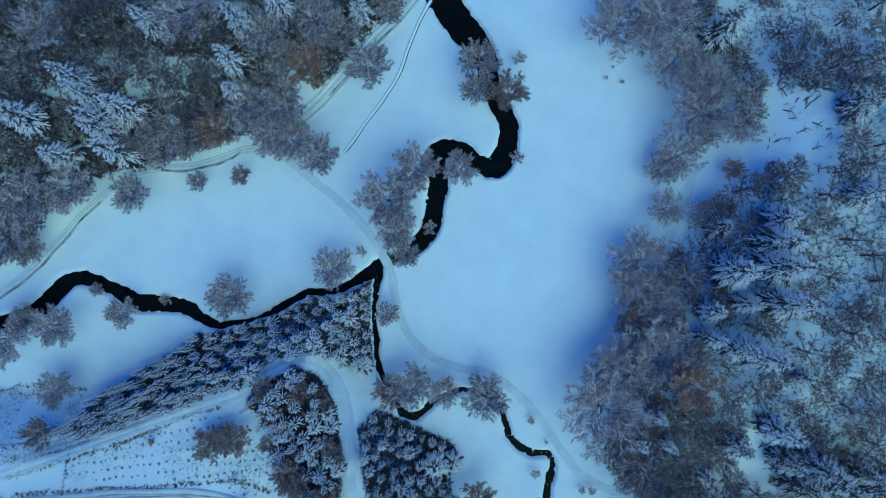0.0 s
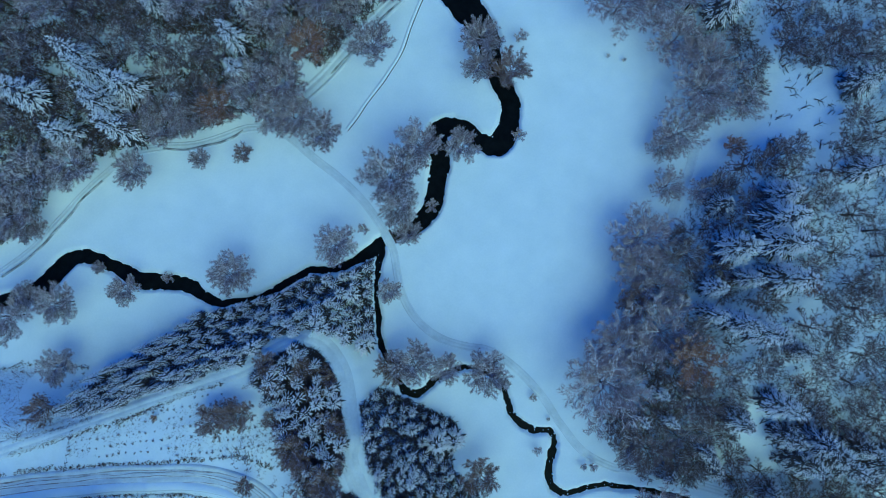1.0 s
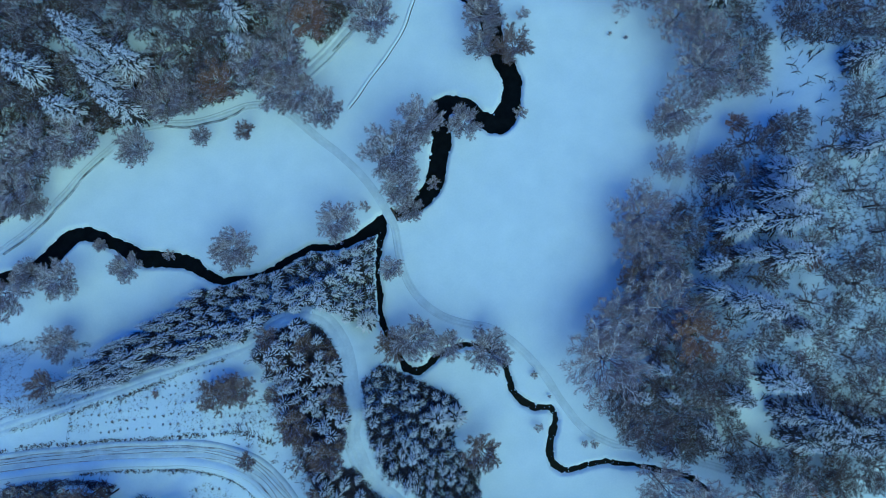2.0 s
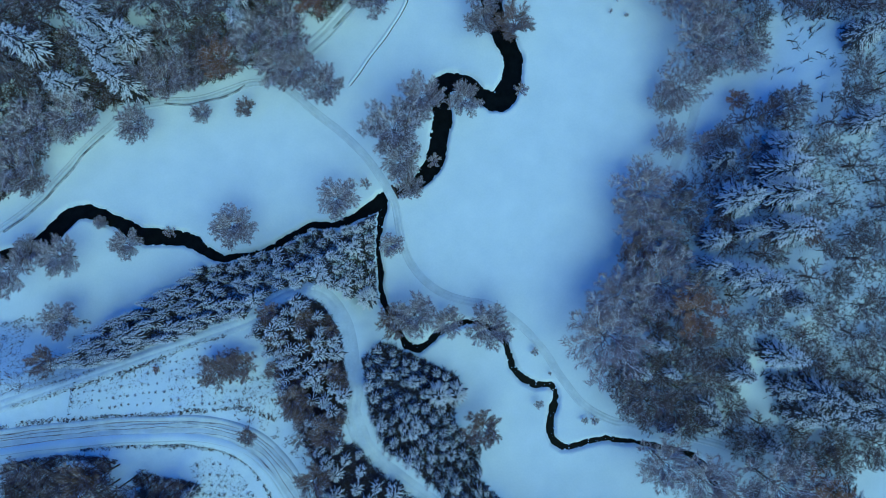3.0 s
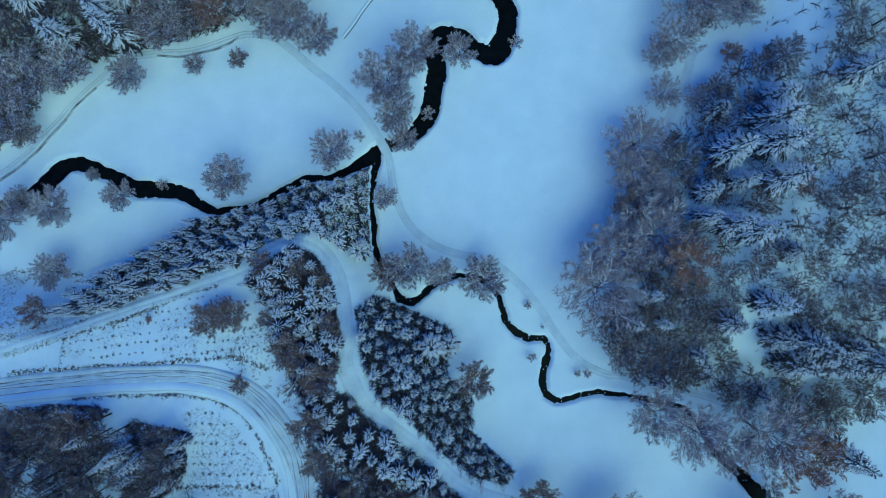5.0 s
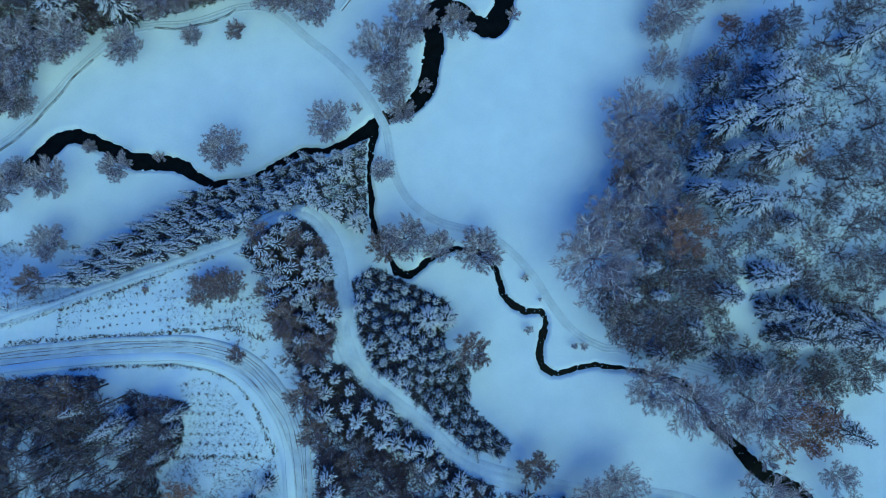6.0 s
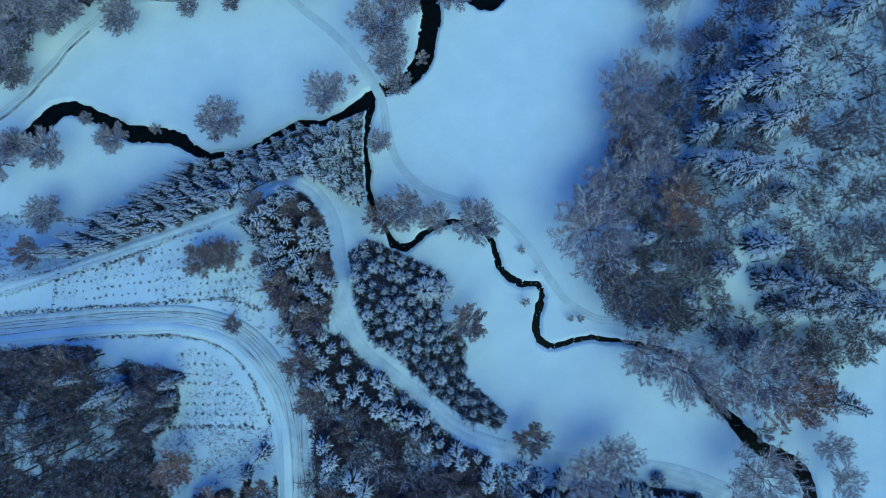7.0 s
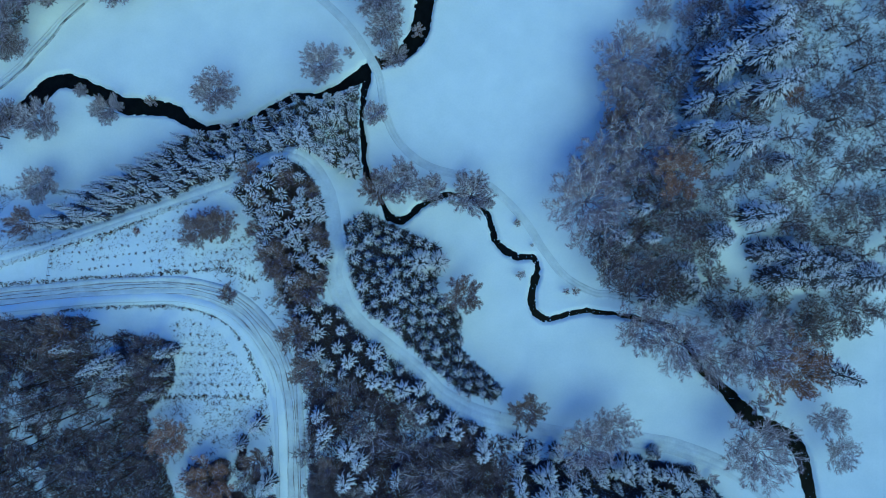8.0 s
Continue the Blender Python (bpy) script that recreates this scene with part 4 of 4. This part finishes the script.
def sapling(seed):
    r = random.Random(seed)
    s = Shape()
    s.points.append((0.0, 0.0, 0.0))
    for k in range(26):
        way = spread_dir(r, r.uniform(0.1, 1.6))
        side = way.cross(Vector((0.1, 0.3, 1))).normalized() * 0.07
        tip = way * r.uniform(0.45, 0.95)
        n = len(s.points)
        s.points.extend(tuple(p) for p in (tip * 0.4 - side, tip, tip * 0.4 + side))
        s.faces.append((0, n, n + 1, n + 2))
    ob = tagged(new("sapling", s.mesh("sapling", SAPLING_TWIG)), "small dark planted sapling in a snowy clearing", "sapling", "rows of saplings")
    ob["high"], ob["wide"] = 1.0, 0.7
    return ob


SAPLINGS = [sapling(90 + k) for k in range(3)]
for ring, way, row_gap, gap in ((CLEARING_NORTH, 8.0, 2.1, 1.7), (CLEARING_SOUTH, 0.0, 2.2, 1.6)):
    cx, cy = sum(p[0] for p in ring) / len(ring), sum(p[1] for p in ring) / len(ring)
    for i in range(-30, 31):
        for j in range(-40, 41):
            u, v = j * gap + rnd.uniform(-0.35, 0.35), i * row_gap + rnd.uniform(-0.25, 0.25)
            x = cx + u * math.cos(radians(way)) - v * math.sin(radians(way))
            y = cy + u * math.sin(radians(way)) + v * math.cos(radians(way))
            if inside(np.array([x]), np.array([y]), ring)[0] and rnd.random() < 0.85:
                size = rnd.uniform(0.4, 0.7)
                plant(SAPLINGS, x, y, size, size * 1.3, sink=0.0)


def wire_fence(x0, y0, x1, y1, count):
    """Thin wooden posts and two wires across the snow."""
    thing = tagged(new("wire_fence"), "thin wire fence on grey wooden posts in the snow", "fence")
    thing.matrix_world = pose(x0, y0, land(x0, y0))
    tops = []
    for k in range(count):
        x, y = x0 + (x1 - x0) * k / (count - 1), y0 + (y1 - y0) * k / (count - 1)
        foot = Vector((x - x0, y - y0, land(x, y) - land(x0, y0)))
        post = Shape()
        post.tube([foot - Vector((0, 0, 0.3)), foot + Vector((0.02, 0, 0.7)), foot + Vector((0.03, 0.01, 1.25))], [0.07, 0.065, 0.055], 6)
        part("post", post, BARK, thing)
        tops.append(foot)
    for up in (0.6, 1.1):
        wire = Shape()
        wire.tube([p + Vector((0, 0, up)) for p in tops], [0.02] * count, 3, False)
        part("wire", wire, BARK, thing)
    return thing


wire_fence(-91.0, -43.6, -92.0, -52.6, 6)


def grass_line(line, seed, gap=0.12, spread=0.32, size=0.55):
    r = random.Random(seed)
    s = Shape()
    for p in rounded(line, gap):
        if r.random() < 0.45 + 0.5 * (0.5 + 0.5 * float(value_noise(np.array([p[0]]), np.array([p[1]]), 5.0, 9)[0])):
            x, y = p[0] + r.gauss(0, spread), p[1] + r.gauss(0, spread)
            z = land(x, y) - 0.03
            for _ in range(7):
                way = spread_dir(r, r.uniform(0.3, 1.5))
                side = way.cross(Vector((0.1, 0.3, 1))).normalized() * 0.05
                base = Vector((x, y, z)) + spread_dir(r) * r.uniform(0, 0.3)
                s.face(base - side, base + side, base + way * size * r.uniform(0.5, 1.2))
    return tagged(new("dry_grass", s.mesh("dry_grass", DRY_GRASS)), "line of dry brown grass and weeds poking through snow", "grass", kind="stuff")


SCRUB_WEST = [
    (-117.6, -31.5), (-106.6, -30.8), (-93.4, -32), (-95.9, -39.2), (-92.6, -41.7), (-110.1, -47.9),
]
SCRUB_SOUTH = [
    (-63.3, -77.9), (-40.6, -77.8), (-38.1, -88.5), (-46.5, -89.6), (-55, -94.5), (-66.5, -89.7),
]
SCRUB_EAST = [
    (-54.9, -50.1), (-46.2, -39.1), (-39.6, -46.1), (-36.9, -52.5), (-34.1, -61.4), (-38.5, -62.7),
    (-43.2, -56.4),
]
# dry grass, sown more thickly so the clearings look less brightly lit
brushwood("dry_grass", (CLEARING_NORTH, CLEARING_SOUTH, SCRUB_WEST, SCRUB_SOUTH), 3000, 403, DRY_GRASS, "thin dry grass and weeds poking through the snow", 0.24)
brushwood("undergrowth", (SCRUB_WEST, SCRUB_SOUTH, SCRUB_EAST), 500, 405, BROWN_TWIG, "scattered low brown scrub in the snow", 0.7)


def ice_specks():
    """Bits of snow and ice caught on the narrow brook."""
    r, s = random.Random(77), Shape()
    for line in BROOK_LINES[2:]:
        for p in line:
            for _ in range(3):
                if r.random() < 0.24:
                    x, y = p[0] + r.gauss(0, 0.28 * p[2]), p[1] + r.gauss(0, 0.28 * p[2])
                    size, turn = r.uniform(0.04, 0.15), r.uniform(0, 6.3)
                    ring = [(x + size * r.uniform(0.6, 1.2) * math.cos(turn + k), y + size * r.uniform(0.6, 1.2) * math.sin(turn + k)) for k in (0, 1.1, 2.1, 3.2, 4.2, 5.2)]
                    top = [Vector((a, b, WATER_LEVEL + 0.07)) for a, b in ring]
                    low = [Vector((x + (a - x) * 1.15, y + (b - y) * 1.15, WATER_LEVEL - 0.03)) for a, b in ring]
                    s.face(*top)
                    for k in range(6):
                        s.face(low[k], low[(k + 1) % 6], top[(k + 1) % 6], top[k])
    return tagged(new("ice", s.mesh("ice", ICE)), "small floes of ice and snow caught in the narrow brook", "ice", kind="stuff")


ice_specks()


def bank_snow():
    """Lumps of snow that hang ragged over the water's edge."""
    r, s = random.Random(78), Shape()
    for line in BROOK_LINES:
        spots = []
        for p, q in zip(line, line[1:]):
            along = np.array([q[0] - p[0], q[1] - p[1]])
            side = np.array([-along[1], along[0]]) / max(1e-6, np.hypot(*along))
            for _ in range(3):
                u, sign = r.random(), r.choice((-1, 1))
                c = p[:2] + u * along + sign * side * (0.5 * p[2] + r.uniform(-0.25, 0.25))
                spots.append((float(c[0]), float(c[1])))
        xs, ys = np.array([c[0] for c in spots]), np.array([c[1] for c in spots])
        edge = bank_distance(xs, ys)
        keep = (edge > -0.12) & (edge < 0.4)
        for x, y in zip(xs[keep], ys[keep]):
            size, turn, high = r.uniform(0.12, 0.36), r.uniform(0, 6.3), r.uniform(0.2, 0.4)
            ring = [Vector((x + size * r.uniform(0.6, 1.25) * math.cos(turn + k * 1.05), y + size * r.uniform(0.6, 1.25) * math.sin(turn + k * 1.05), WATER_LEVEL + 0.05 + r.uniform(0, 0.1))) for k in range(6)]
            low = [Vector((p.x * 0.9 + x * 0.1, p.y * 0.9 + y * 0.1, WATER_LEVEL - 0.12)) for p in ring]
            top = Vector((x, y, WATER_LEVEL + high))
            for k in range(6):
                s.face(ring[k], ring[(k + 1) % 6], top)
                s.face(low[k], low[(k + 1) % 6], ring[(k + 1) % 6], ring[k])
    return tagged(new("snow_crust", s.mesh("snow_crust", SNOW)), "ragged lumps of snow along the edge of the brook", "snow", kind="stuff")


bank_snow()
for k, line in enumerate(([
    (-108.4, -54.1), (-103.2, -53.2), (-90.1, -52), (-70.1, -50.6), (-59.6, -49.4), (-50.4, -49),
    (-43.9, -51.8),
], [
    (-88.3, -58.6), (-76.3, -57.7), (-63.1, -57.4), (-56.5, -58.1), (-49.9, -61), (-46, -65.2),
    (-43.3, -70.9), (-40.4, -77.2),
], [
    (-105.3, -49.2), (-92.9, -45.2), (-80.9, -41.7), (-63.7, -34.9), (-55.4, -32.5),
], [
    (-104.9, -45.9), (-94.8, -43.5), (-86.7, -41),
], [
    (-63.3, -77.7), (-54.3, -77.2), (-44.3, -77.5),
], [
    (-115, -31.2), (-105.3, -29.7), (-93.7, -30.7),
])):
    grass_line(line, 300 + k)


# ---- fallen branches on the open snow of the east slope ----
def fallen_branch(seed):
    r = random.Random(seed)
    s = Shape()
    line = [Vector((0, 0, 0.06)), Vector((0.9, r.uniform(-0.25, 0.25), 0.14)), Vector((1.8, r.uniform(-0.4, 0.4), 0.12)), Vector((2.6, r.uniform(-0.6, 0.6), 0.2))]
    s.tube(line, [0.16, 0.13, 0.09, 0.03], 5)
    for k in range(3):
        base = line[1].lerp(line[3], k / 3)
        turn = r.choice((-1, 1)) * r.uniform(0.5, 1.0)
        s.tube([base, base + Vector((0.7, turn, 0.1)), base + Vector((1.1, turn * 1.6, 0.2))], [0.07, 0.05, 0.02], 4)
    return tagged(new("fallen_branch", s.mesh("fallen_branch", BARK)), "dark fallen branch lying in the snow of a slope", "branch", "fallen branches")


def lay(thing, ring, count, seed):
    r = random.Random(seed)
    xs, ys = [p[0] for p in ring], [p[1] for p in ring]
    first = True
    while count:
        x, y = r.uniform(min(xs), max(xs)), r.uniform(min(ys), max(ys))
        if inside(np.array([x]), np.array([y]), ring)[0]:
            a, size = r.gauss(40, 35), r.uniform(0.3, 0.9)
            dx, dy = 2.2 * size * math.cos(radians(a)), 2.2 * size * math.sin(radians(a))
            tilt = math.degrees(math.atan2(land(x + dx, y + dy) - land(x, y), 2.2 * size))
            m = pose(x, y, land(x, y), 0, -tilt, a) @ Matrix.Scale(size, 4)
            if first:
                thing.matrix_basis = m
                first = False
            else:
                made = copy_thing(thing, Matrix.Identity(4))
                made.matrix_basis = m
            count -= 1


BROKEN_GROUND = [(70, 18.7), (85.2, 20), (86.3, 39.6), (73.3, 42.8)]
lay(fallen_branch(501), BROKEN_GROUND, 34, 511)
lay(fallen_branch(502), BROKEN_GROUND, 30, 512)
lay(fallen_branch(503), CLEARING_EAST_SOUTH, 5, 513)
